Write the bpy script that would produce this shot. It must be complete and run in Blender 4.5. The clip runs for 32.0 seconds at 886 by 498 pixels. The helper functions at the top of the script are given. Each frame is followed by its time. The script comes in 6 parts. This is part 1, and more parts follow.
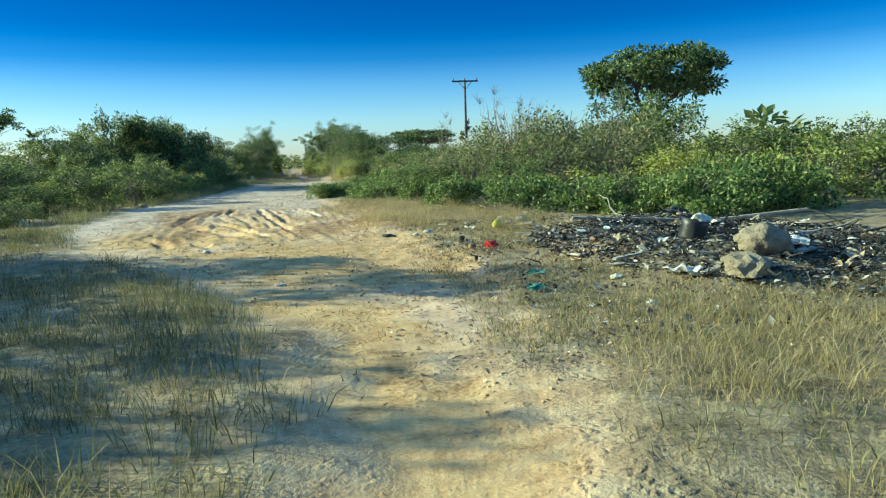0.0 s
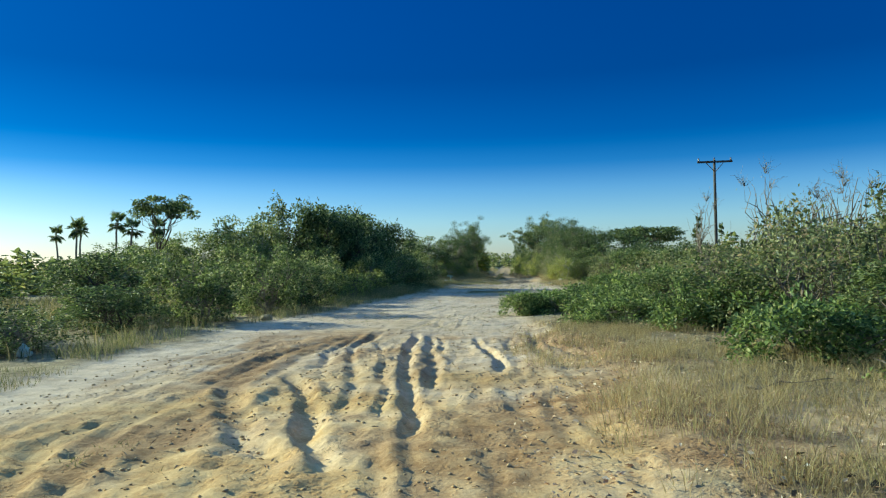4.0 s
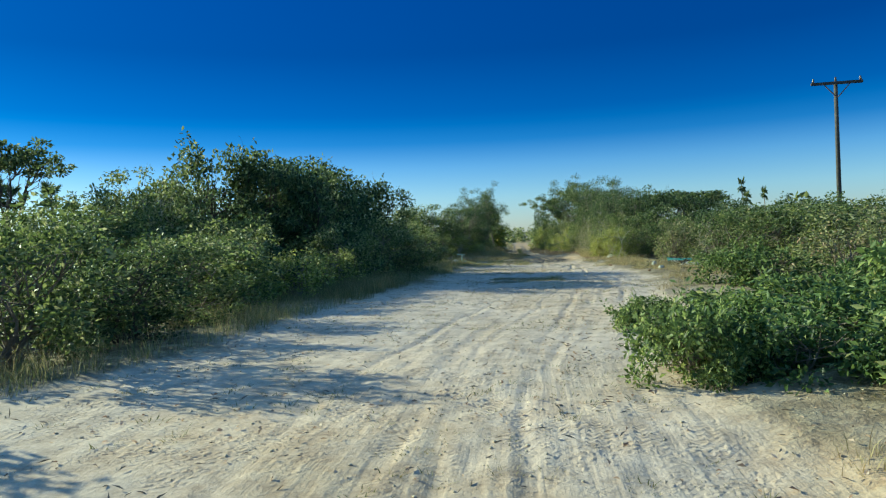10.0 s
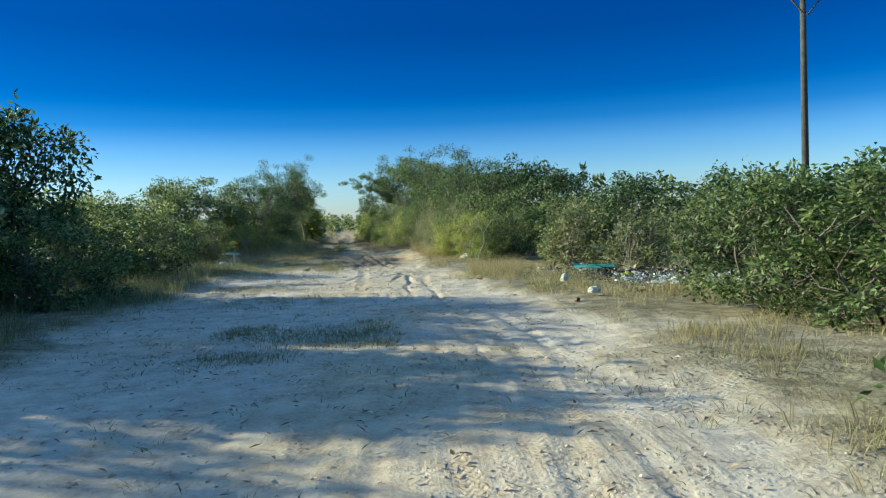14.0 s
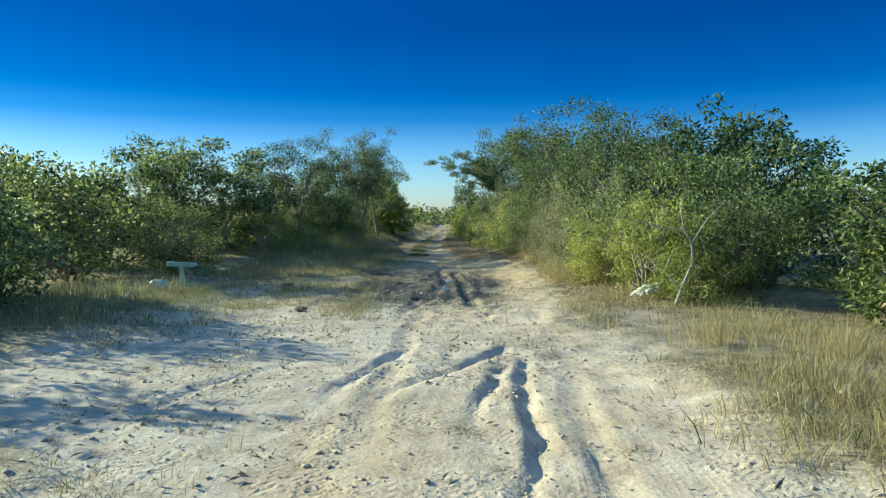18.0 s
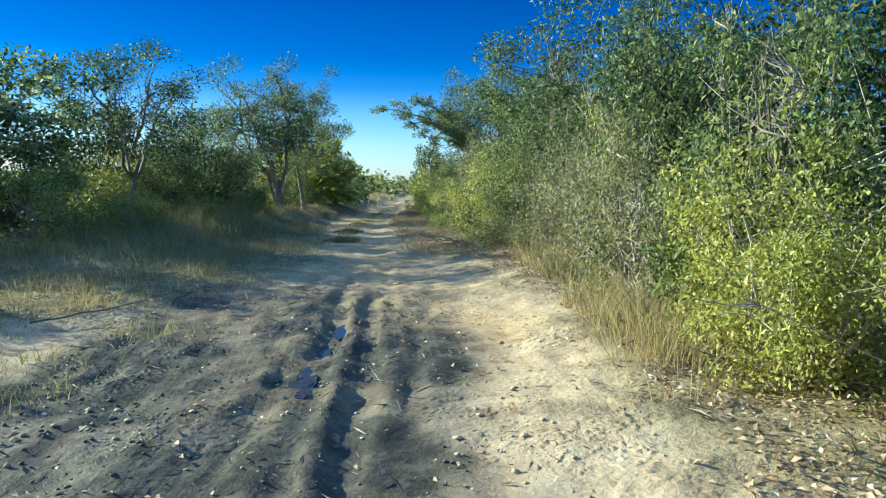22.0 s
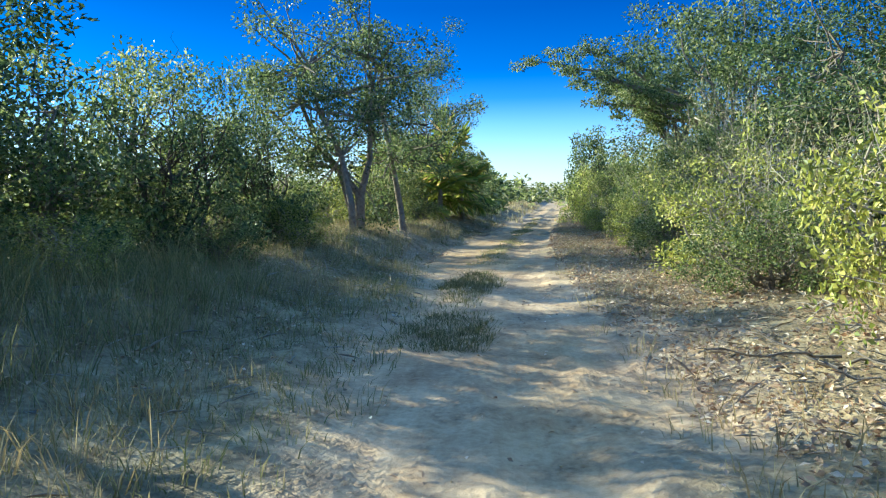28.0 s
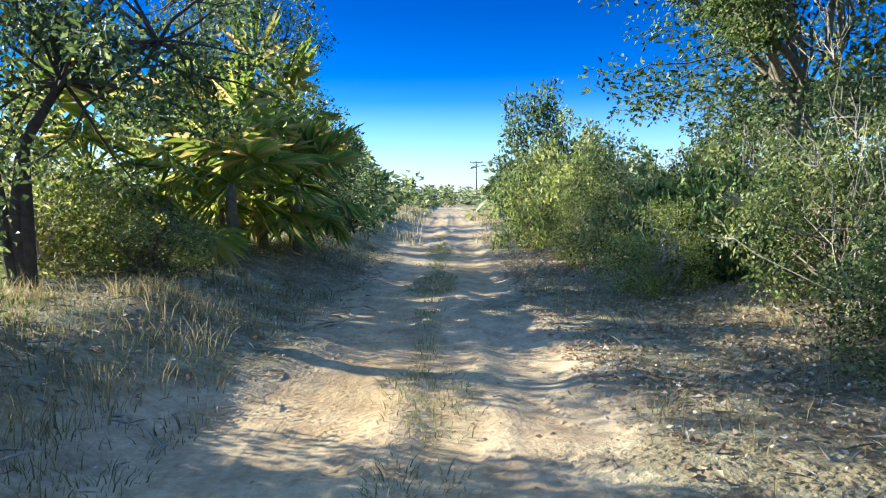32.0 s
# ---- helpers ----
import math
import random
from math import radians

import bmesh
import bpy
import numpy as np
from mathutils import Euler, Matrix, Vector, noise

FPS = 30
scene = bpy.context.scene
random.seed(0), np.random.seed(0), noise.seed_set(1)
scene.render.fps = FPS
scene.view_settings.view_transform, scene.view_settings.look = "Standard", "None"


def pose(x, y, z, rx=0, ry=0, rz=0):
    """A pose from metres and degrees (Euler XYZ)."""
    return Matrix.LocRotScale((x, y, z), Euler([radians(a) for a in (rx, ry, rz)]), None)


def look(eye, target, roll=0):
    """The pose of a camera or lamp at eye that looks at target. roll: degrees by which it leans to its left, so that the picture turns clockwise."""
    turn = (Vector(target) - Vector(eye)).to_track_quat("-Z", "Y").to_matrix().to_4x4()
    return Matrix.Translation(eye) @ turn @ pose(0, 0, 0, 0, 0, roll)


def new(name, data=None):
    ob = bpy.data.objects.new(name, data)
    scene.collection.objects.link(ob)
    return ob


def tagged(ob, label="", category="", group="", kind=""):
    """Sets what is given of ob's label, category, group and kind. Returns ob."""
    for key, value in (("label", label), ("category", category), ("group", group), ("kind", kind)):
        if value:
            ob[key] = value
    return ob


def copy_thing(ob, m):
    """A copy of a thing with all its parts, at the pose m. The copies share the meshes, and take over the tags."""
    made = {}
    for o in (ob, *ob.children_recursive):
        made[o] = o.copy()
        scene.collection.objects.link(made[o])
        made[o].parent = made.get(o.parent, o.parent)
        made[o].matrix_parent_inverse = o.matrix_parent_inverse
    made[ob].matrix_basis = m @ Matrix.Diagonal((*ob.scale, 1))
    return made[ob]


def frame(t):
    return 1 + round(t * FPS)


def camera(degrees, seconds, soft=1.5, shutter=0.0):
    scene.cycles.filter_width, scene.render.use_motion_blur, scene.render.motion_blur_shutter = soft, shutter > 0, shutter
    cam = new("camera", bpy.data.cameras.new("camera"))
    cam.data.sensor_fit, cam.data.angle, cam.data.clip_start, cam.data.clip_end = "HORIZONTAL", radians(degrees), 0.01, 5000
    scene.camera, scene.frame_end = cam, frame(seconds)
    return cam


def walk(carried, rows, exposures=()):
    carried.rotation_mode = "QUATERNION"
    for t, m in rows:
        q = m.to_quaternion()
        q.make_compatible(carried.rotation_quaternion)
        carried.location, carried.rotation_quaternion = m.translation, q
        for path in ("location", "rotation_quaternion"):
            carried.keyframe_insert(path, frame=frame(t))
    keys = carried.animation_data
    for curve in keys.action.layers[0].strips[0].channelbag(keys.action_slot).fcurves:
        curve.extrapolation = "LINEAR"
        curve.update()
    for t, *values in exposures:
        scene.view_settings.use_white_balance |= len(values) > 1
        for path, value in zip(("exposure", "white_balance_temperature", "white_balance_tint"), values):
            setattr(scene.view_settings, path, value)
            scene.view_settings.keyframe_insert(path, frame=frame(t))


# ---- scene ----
cam = camera(65.12, 32.0, 1.2)

PATH = [
    (0, -0.111, -0.014, 1.406, 82.61, 2, -11.86),
    (0.5, 0.108, 1.413, 1.431, 81.91, 2.09, -10.13),
    (1, 0.321, 2.7, 1.42, 81.63, 2.45, -8.26),
    (1.5, 0.473, 3.939, 1.415, 82.6, 2.55, -6.44),
    (2, 0.585, 5.174, 1.409, 84.28, 2.12, -4.6),
    (2.5, 0.629, 6.426, 1.392, 86.24, 1.62, -2.57),
    (3, 0.655, 7.617, 1.344, 88.19, 1.23, -0.03),
    (3.5, 0.622, 8.754, 1.357, 89.9, 1.02, 2.75),
    (4, 0.489, 9.945, 1.385, 91.23, 0.96, 5.45),
    (4.5, 0.335, 11.097, 1.359, 92.5, 1.03, 8.15),
    (6.5, -0.218, 14.399, 1.414, 85.28, 0.2, 9.71),
    (7, -0.27, 15.283, 1.394, 86.62, -0.77, 8.22),
    (7.5, -0.295, 16.2, 1.37, 87.48, -0.91, 6.57),
    (8, -0.323, 17.136, 1.318, 87.63, -0.45, 5.49),
    (8.5, -0.381, 18.333, 1.326, 88.14, 0.43, 5.24),
    (9, -0.475, 19.605, 1.294, 88.63, 1.4, 5.64),
    (9.5, -0.593, 20.942, 1.288, 89.13, 1.99, 5.99),
    (10, -0.665, 22.263, 1.278, 89.34, 2.31, 6.17),
    (10.5, -0.804, 23.758, 1.279, 89.45, 2.4, 5.82),
    (11, -0.881, 25.437, 1.299, 89.38, 2.58, 5.04),
    (11.5, -0.875, 27.129, 1.274, 89.16, 2.91, 3.78),
    (12, -0.832, 28.756, 1.299, 89.01, 3.29, 2.3),
    (12.5, -0.676, 30.64, 1.33, 88.67, 3.62, -0.14),
    (13, -0.446, 32.36, 1.32, 88.44, 3.49, -3.11),
    (13.5, -0.147, 33.867, 1.305, 88.21, 3.04, -6.19),
    (15.5, 0.878, 40.509, 1.312, 86.19, 1.14, -8.93),
    (16, 0.989, 41.993, 1.277, 86.04, 0.88, -6.26),
    (16.5, 1.06, 43.402, 1.222, 86.26, 0.53, -3.58),
    (17, 1.046, 44.786, 1.235, 86.85, 0.38, -1.39),
    (17.5, 1.031, 46.213, 1.257, 87.43, 0.24, 0.14),
    (18, 1.035, 47.5, 1.269, 87.57, 0.25, 0.84),
    (18.5, 1.086, 48.82, 1.257, 87.25, 0.2, 0.66),
    (19, 1.123, 50.094, 1.25, 86.84, 0.16, -0.08),
    (19.5, 1.193, 51.296, 1.241, 86.63, 0.1, -0.98),
    (20, 1.267, 52.473, 1.242, 86.46, 0.1, -1.77),
    (20.5, 1.378, 53.641, 1.264, 86.6, 0.33, -2.54),
    (21, 1.42, 54.721, 1.212, 84.14, 0.08, -3.09),
    (21.5, 1.557, 55.702, 1.202, 84.03, 0.01, -2.55),
    (22, 1.613, 56.613, 1.149, 85.15, -0.42, -1.57),
    (22.5, 1.691, 57.484, 1.155, 85.71, -1.11, -0.95),
    (23, 1.729, 58.284, 1.149, 85.61, -1.91, -0.5),
    (23.5, 1.709, 59.044, 1.133, 85.01, -2.88, -0.12),
    (24, 1.719, 59.731, 1.131, 83.9, -3.76, 0.66),
    (24.5, 1.667, 60.474, 1.101, 83.04, -4.7, 1.78),
    (25, 1.651, 61.241, 1.108, 82.99, -4.91, 3.63),
    (25.5, 1.591, 62.084, 1.067, 83.79, -4.28, 6.02),
    (27.5, 0.889, 65.855, 1.053, 84.34, 0.27, 10.64),
    (28, 0.698, 66.993, 1.062, 85.92, 1.01, 9.67),
    (28.5, 0.506, 68.174, 1.061, 87.09, 1.8, 8.48),
    (29, 0.369, 69.504, 1.067, 87.76, 2.25, 7.24),
    (29.5, 0.145, 71.01, 1.047, 87.84, 2.47, 5.79),
    (30, -0.039, 72.683, 1.055, 87.56, 2.51, 4.31),
    (30.5, -0.166, 74.353, 1.072, 87.24, 2.33, 3.03),
    (31, -0.245, 76.145, 1.083, 86.92, 1.96, 1.95),
    (31.5, -0.337, 77.983, 1.109, 86.46, 1.41, 0.95),
    (32, -0.381, 80.028, 1.117, 86.04, 0.97, 0.29),
]
walk(cam, [(t, pose(*r)) for t, *r in PATH],
     [(0.0, 0.75, 6600, -29), (2.0, 0.6, 6600, -26), (5.0, 0.42, 6500, -24), (11.0, 0.45, 6300, -23), (14.0, 0.55, 6300, -21), (16.0, 0.65, 6500, -24), (17.0, 0.62, 6500, -24), (20.0, 0.75, 6200, -23), (23.0, 1.05, 6100, -20), (25.0, 1.1, 6100, -20), (27.5, 1.35, 6100, -15), (28.0, 1.3, 6100, -13), (29.0, 1.25, 6000, -9), (30.0, 1.2, 5800, -10), (31.0, 1.15, 5900, -13), (32.0, 1.38, 6000, -6)])

# world: pale haze at the horizon, deep blue above, low sun ahead and to the left of the track
world = bpy.data.worlds.new("sky")
scene.world = world
world.use_nodes = True
wn, wl = world.node_tree.nodes, world.node_tree.links
SUN_EL, SUN_AZ = 21.5, 292.0          # degrees above the horizon; compass bearing from +y clockwise
sky = wn.new("ShaderNodeTexSky")
sky.sky_type, sky.sun_disc = "NISHITA", False
sky.sun_elevation, sky.sun_rotation = radians(SUN_EL), radians(SUN_AZ)
sky.air_density, sky.dust_density, sky.ozone_density = 1.0, 0.6, 4.0
tco = wn.new("ShaderNodeTexCoord")
sep = wn.new("ShaderNodeSeparateXYZ")
wl.new(tco.outputs["Generated"], sep.inputs[0])
ramp = wn.new("ShaderNodeValToRGB")
TINT = ((0.0, (0.50, 0.46, 0.60)), (0.06, (0.38, 0.42, 0.60)), (0.105, (0.21, 0.31, 0.54)), (0.14, (0.06, 0.19, 0.43)), (0.18, (0.012, 0.12, 0.34)), (0.26, (0.003, 0.085, 0.27)), (0.42, (0.005, 0.10, 0.32)), (0.65, (0.62, 0.72, 0.84)), (1.0, (0.80, 0.88, 0.96)))
while len(ramp.color_ramp.elements) < len(TINT):
    ramp.color_ramp.elements.new(0.5)
for e, (p, c) in zip(ramp.color_ramp.elements, TINT):
    e.position, e.color = p, (*c, 1)
wl.new(sep.outputs["Z"], ramp.inputs["Fac"])
mixw = wn.new("ShaderNodeMix")
mixw.data_type, mixw.blend_type = "RGBA", "MULTIPLY"
mixw.inputs[0].default_value = 1.0
wl.new(sky.outputs[0], mixw.inputs[6])
wl.new(ramp.outputs[0], mixw.inputs[7])
even = wn.new("ShaderNodeMapRange")
even.inputs["From Min"].default_value, even.inputs["From Max"].default_value = -1.0, 1.0
even.inputs["To Min"].default_value, even.inputs["To Max"].default_value = 0.70, 1.10
wl.new(sep.outputs["X"], even.inputs["Value"])
level = wn.new("ShaderNodeVectorMath")
level.operation = "SCALE"
wl.new(mixw.outputs[2], level.inputs[0])
wl.new(even.outputs[0], level.inputs["Scale"])
wl.new(level.outputs[0], wn["Background"].inputs[0])
wn["Background"].inputs[1].default_value = 0.25

sun = new("sun", bpy.data.lights.new("sun", "SUN"))
sun.data.energy, sun.data.angle, sun.data.color = 5.0, radians(0.6), (1.0, 0.92, 0.76)
az = radians(SUN_AZ)
toward = Vector((math.sin(az) * math.cos(radians(SUN_EL)), math.cos(az) * math.cos(radians(SUN_EL)), math.sin(radians(SUN_EL))))
sun.matrix_world = look(toward * 60, (0, 0, 0))


# ---- materials ----
def material(name):
    m = bpy.data.materials.new(name)
    m.use_nodes = True
    return m, m.node_tree.nodes, m.node_tree.links, m.node_tree.nodes["Principled BSDF"]


def ramp_node(n, stops):
    r = n.new("ShaderNodeValToRGB")
    els = r.color_ramp.elements
    while len(els) < len(stops):
        els.new(0.5)
    for e, (p, c) in zip(els, stops):
        e.position, e.color = p, (*c, 1)
    return r


def noise_node(n, l, scale, detail=4, rough=0.6):
    t = n.new("ShaderNodeTexNoise")
    t.inputs["Scale"].default_value, t.inputs["Detail"].default_value, t.inputs["Roughness"].default_value = scale, detail, rough
    g = n.new("ShaderNodeNewGeometry")
    l.new(g.outputs["Position"], t.inputs["Vector"])
    return t


def surface(name, colour, other, scale=8.0, rough=0.8, metal=0.0, bump=0.3, dist=0.01):
    """A worn surface: two colours mixed by noise at two scales, with fine relief."""
    m, n, l, b = material(name)
    t1, t2 = noise_node(n, l, scale), noise_node(n, l, scale * 9, 3)
    add = n.new("ShaderNodeMath")
    add.operation = "MULTIPLY_ADD"
    l.new(t2.outputs[0], add.inputs[0])
    add.inputs[1].default_value = 0.4
    l.new(t1.outputs[0], add.inputs[2])
    r = ramp_node(n, ((0.45, colour), (0.85, other)))
    l.new(add.outputs[0], r.inputs[0])
    l.new(r.outputs[0], b.inputs["Base Color"])
    b.inputs["Roughness"].default_value, b.inputs["Metallic"].default_value = rough, metal
    bp = n.new("ShaderNodeBump")
    bp.inputs["Strength"].default_value, bp.inputs["Distance"].default_value = bump, dist
    l.new(t2.outputs[0], bp.inputs["Height"])
    l.new(bp.outputs[0], b.inputs["Normal"])
    return m


def foliage(name, stops, through_light=0.38, rough=0.5, shift=0.022):
    """Leaves: each leaf its own tone, each plant a little off the others, some light through the blade."""
    m, n, l, b = material(name)
    g = n.new("ShaderNodeNewGeometry")
    r = ramp_node(n, stops)
    l.new(g.outputs["Random Per Island"], r.inputs[0])
    o = n.new("ShaderNodeObjectInfo")
    h = n.new("ShaderNodeHueSaturation")
    mr = n.new("ShaderNodeMapRange")
    mr.inputs["To Min"].default_value, mr.inputs["To Max"].default_value = 0.5 - shift, 0.5 + shift * 0.5
    l.new(o.outputs["Random"], mr.inputs["Value"])
    mv = n.new("ShaderNodeMapRange")
    mv.inputs["To Min"].default_value, mv.inputs["To Max"].default_value = 1.2, 0.8
    l.new(o.outputs["Random"], mv.inputs["Value"])
    l.new(mr.outputs[0], h.inputs["Hue"])
    l.new(mv.outputs[0], h.inputs["Value"])
    l.new(r.outputs[0], h.inputs["Color"])
    l.new(h.outputs[0], b.inputs["Base Color"])
    b.inputs["Roughness"].default_value = rough
    b.inputs["Specular IOR Level"].default_value = 0.42
    tr = n.new("ShaderNodeBsdfTranslucent")
    bright = n.new("ShaderNodeHueSaturation")
    bright.inputs["Value"].default_value, bright.inputs["Hue"].default_value = 1.6, 0.48
    l.new(h.outputs[0], bright.inputs["Color"])
    l.new(bright.outputs[0], tr.inputs["Color"])
    mx = n.new("ShaderNodeMixShader")
    mx.inputs[0].default_value = through_light
    l.new(b.outputs[0], mx.inputs[1])
    l.new(tr.outputs[0], mx.inputs[2])
    l.new(mx.outputs[0], n["Material Output"].inputs[0])
    return m


LEAF = foliage("leaf_green", ((0.0, (0.038, 0.063, 0.020)), (0.45, (0.120, 0.168, 0.052)), (0.85, (0.268, 0.323, 0.113)), (1.0, (0.483, 0.460, 0.240))))
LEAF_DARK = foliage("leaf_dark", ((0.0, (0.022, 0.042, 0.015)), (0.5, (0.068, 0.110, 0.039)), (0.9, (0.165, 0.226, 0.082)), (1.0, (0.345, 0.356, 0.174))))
LEAF_YELLOW = foliage("leaf_yellow_green", ((0.0, (0.091, 0.122, 0.026)), (0.5, (0.250, 0.300, 0.064)), (0.85, (0.476, 0.512, 0.142)), (1.0, (0.598, 0.540, 0.240))))
LEAF_VINE = foliage("leaf_vine", ((0.0, (0.032, 0.059, 0.018)), (0.5, (0.105, 0.170, 0.049)), (0.9, (0.256, 0.348, 0.113)), (1.0, (0.460, 0.471, 0.200))))
LEAF_DRY = foliage("leaf_dry", ((0.0, (0.063, 0.081, 0.032)), (0.5, (0.170, 0.205, 0.082)), (0.85, (0.354, 0.366, 0.163)), (1.0, (0.483, 0.368, 0.214))))
LEAF_PALM = foliage("leaf_palm", ((0.0, (0.09, 0.15, 0.026)), (0.5, (0.21, 0.28, 0.05)), (0.85, (0.40, 0.42, 0.09)), (1.0, (0.48, 0.37, 0.15))), 0.5)
GRASS_DRY = foliage("grass_dry", ((0.0, (0.26, 0.21, 0.10)), (0.5, (0.42, 0.34, 0.17)), (0.85, (0.55, 0.46, 0.25)), (1.0, (0.22, 0.22, 0.08))), 0.3, 0.7, 0.0)
GRASS_GREEN = foliage("grass_green", ((0.0, (0.10, 0.12, 0.045)), (0.5, (0.19, 0.19, 0.08)), (0.85, (0.32, 0.28, 0.13)), (1.0, (0.42, 0.34, 0.17))), 0.3, 0.7, 0.0)
LITTER = foliage("leaf_litter", ((0.0, (0.22, 0.14, 0.09)), (0.5, (0.44, 0.30, 0.20)), (0.85, (0.62, 0.47, 0.34)), (1.0, (0.74, 0.63, 0.50))), 0.1, 0.8, 0.0)
SCRAP = foliage("burnt_scrap", ((0.0, (0.016, 0.015, 0.014)), (0.40, (0.05, 0.043, 0.037)), (0.68, (0.14, 0.115, 0.095)), (0.88, (0.30, 0.26, 0.21)), (0.95, (0.66, 0.64, 0.60)), (1.0, (0.8, 0.8, 0.78))), 0.0, 0.6, 0.0)
BARK = surface("bark", (0.16, 0.12, 0.09), (0.34, 0.28, 0.22), 14, 0.9, 0, 0.8, 0.02)
BARK_PALE = surface("bark_pale", (0.34, 0.30, 0.25), (0.58, 0.53, 0.46), 14, 0.9, 0, 0.7, 0.02)
BARK_DARK = surface("bark_dark", (0.05, 0.04, 0.035), (0.13, 0.10, 0.08), 14, 0.9, 0, 0.8, 0.02)
TWIG = surface("dead_twig", (0.30, 0.25, 0.20), (0.52, 0.46, 0.40), 20, 0.9, 0, 0.5, 0.01)


def earth():
    """Sand, clay, grassed soil, mud and burnt ground, blended by the sheet's own fields."""
    m, n, l, b = material("earth")
    big, mid, fine = noise_node(n, l, 0.45, 4), noise_node(n, l, 3.2, 5, 0.65), noise_node(n, l, 26, 4, 0.7)

    def field(name):
        a = n.new("ShaderNodeAttribute")
        a.attribute_name = name
        return a.outputs["Fac"]

    def mix(f, a, c):
        x = n.new("ShaderNodeMix")
        x.data_type = "RGBA"
        l.new(f, x.inputs[0])
        l.new(a, x.inputs[6])
        l.new(c, x.inputs[7])
        return x.outputs[2]

    def tone(stops, src):
        r = ramp_node(n, stops)
        l.new(src, r.inputs[0])
        return r.outputs[0]

    both = n.new("ShaderNodeMath")
    both.operation = "MULTIPLY_ADD"
    l.new(fine.outputs[0], both.inputs[0])
    both.inputs[1].default_value = 0.6
    l.new(mid.outputs[0], both.inputs[2])
    soil = tone(((0.5, (0.10, 0.075, 0.048)), (0.78, (0.25, 0.19, 0.115)), (1.02, (0.44, 0.35, 0.22))), both.outputs[0])
    sand = tone(((0.50, (0.33, 0.245, 0.185)), (0.74, (0.56, 0.432, 0.345)), (0.98, (0.72, 0.575, 0.475))), both.outputs[0])
    clay = tone(((0.50, (0.25, 0.13, 0.055)), (0.74, (0.53, 0.32, 0.14)), (0.98, (0.69, 0.47, 0.235))), both.outputs[0])
    mud = tone(((0.5, (0.024, 0.020, 0.017)), (0.78, (0.058, 0.049, 0.040)), (1.02, (0.15, 0.125, 0.098))), both.outputs[0])
    brown = tone(((0.5, (0.13, 0.065, 0.032)), (0.78, (0.29, 0.16, 0.08)), (1.02, (0.48, 0.30, 0.16))), both.outputs[0])
    burnt = tone(((0.5, (0.022, 0.021, 0.019)), (0.78, (0.075, 0.067, 0.058)), (1.0, (0.22, 0.195, 0.165))), both.outputs[0])
    g2 = n.new("ShaderNodeNewGeometry")
    mp = n.new("ShaderNodeMapping")
    mp.inputs["Scale"].default_value = (17, 0.55, 1)
    along = n.new("ShaderNodeCombineXYZ")
    where = n.new("ShaderNodeSeparateXYZ")
    l.new(g2.outputs["Position"], where.inputs[0])
    l.new(field("lane"), along.inputs[0])
    l.new(where.outputs[1], along.inputs[1])
    l.new(along.outputs[0], mp.inputs["Vector"])
    streak = n.new("ShaderNodeTexNoise")
    streak.inputs["Scale"].default_value, streak.inputs["Detail"].default_value = 1.0, 4
    l.new(mp.outputs[0], streak.inputs["Vector"])
    rut = n.new("ShaderNodeMath")
    rut.operation = "MULTIPLY"
    l.new(streak.outputs[0], rut.inputs[0])
    l.new(field("worn"), rut.inputs[1])
    # crumbs of trodden earth in patches, and bars of tyre tread along the wheel tracks
    vor = n.new("ShaderNodeTexVoronoi")
    vor.inputs["Scale"].default_value = 17
    warp = n.new("ShaderNodeVectorMath")
    warp.operation = "MULTIPLY_ADD"
    l.new(mid.outputs["Color"], warp.inputs[0])
    warp.inputs[1].default_value = (0.22, 0.22, 0.22)
    l.new(g2.outputs["Position"], warp.inputs[2])
    l.new(warp.outputs[0], vor.inputs["Vector"])
    patch = noise_node(n, l, 1.3, 4, 0.7)

    def span(src, a, c, lo=0.0, hi=1.0):
        x = n.new("ShaderNodeMapRange")
        x.inputs["From Min"].default_value, x.inputs["From Max"].default_value = a, c
        x.inputs["To Min"].default_value, x.inputs["To Max"].default_value = lo, hi
        l.new(src, x.inputs["Value"])
        return x.outputs[0]

    def calc(op, a, c=None, add=None):
        x = n.new("ShaderNodeMath")
        x.operation = op
        for k, v in enumerate((a, c, add)):
            if isinstance(v, (int, float)):
                x.inputs[k].default_value = v
            elif v is not None:
                l.new(v, x.inputs[k])
        return x.outputs[0]

    crumb = calc("MULTIPLY", span(vor.outputs["Distance"], 0.1, 0.55, 1.0, 0.0), span(patch.outputs[0], 0.46, 0.60))
    sep = n.new("ShaderNodeSeparateXYZ")
    l.new(g2.outputs["Position"], sep.inputs[0])
    weave = noise_node(n, l, 0.35, 2)
    drift = calc("MULTIPLY_ADD", weave.outputs[0], 1.3, field("lane"))
    own = calc("PINGPONG", drift, 0.34)
    lane = span(calc("ABSOLUTE", calc("SUBTRACT", own, 0.17)), 0.075, 0.10, 1.0, 0.0)
    bar = span(calc("SINE", calc("MULTIPLY_ADD", sep.outputs[1], 92.0, calc("MULTIPLY", calc("ABSOLUTE", calc("SINE", calc("MULTIPLY", own, 37.0))), 3.0))), -0.3, 0.3)
    worn = calc("MULTIPLY", span(big.outputs[0], 0.44, 0.56), span(patch.outputs[0], 0.42, 0.56))
    tread = calc("MULTIPLY", calc("MULTIPLY", lane, bar), calc("MULTIPLY", worn, field("worn")))
    both_c = calc("ADD", calc("MULTIPLY_ADD", crumb, -0.14, both.outputs[0]), calc("MULTIPLY_ADD", tread, -0.05, calc("MULTIPLY_ADD", rut.outputs[0], 0.30, calc("MULTIPLY_ADD", field("worn"), -0.14, 0.03))))
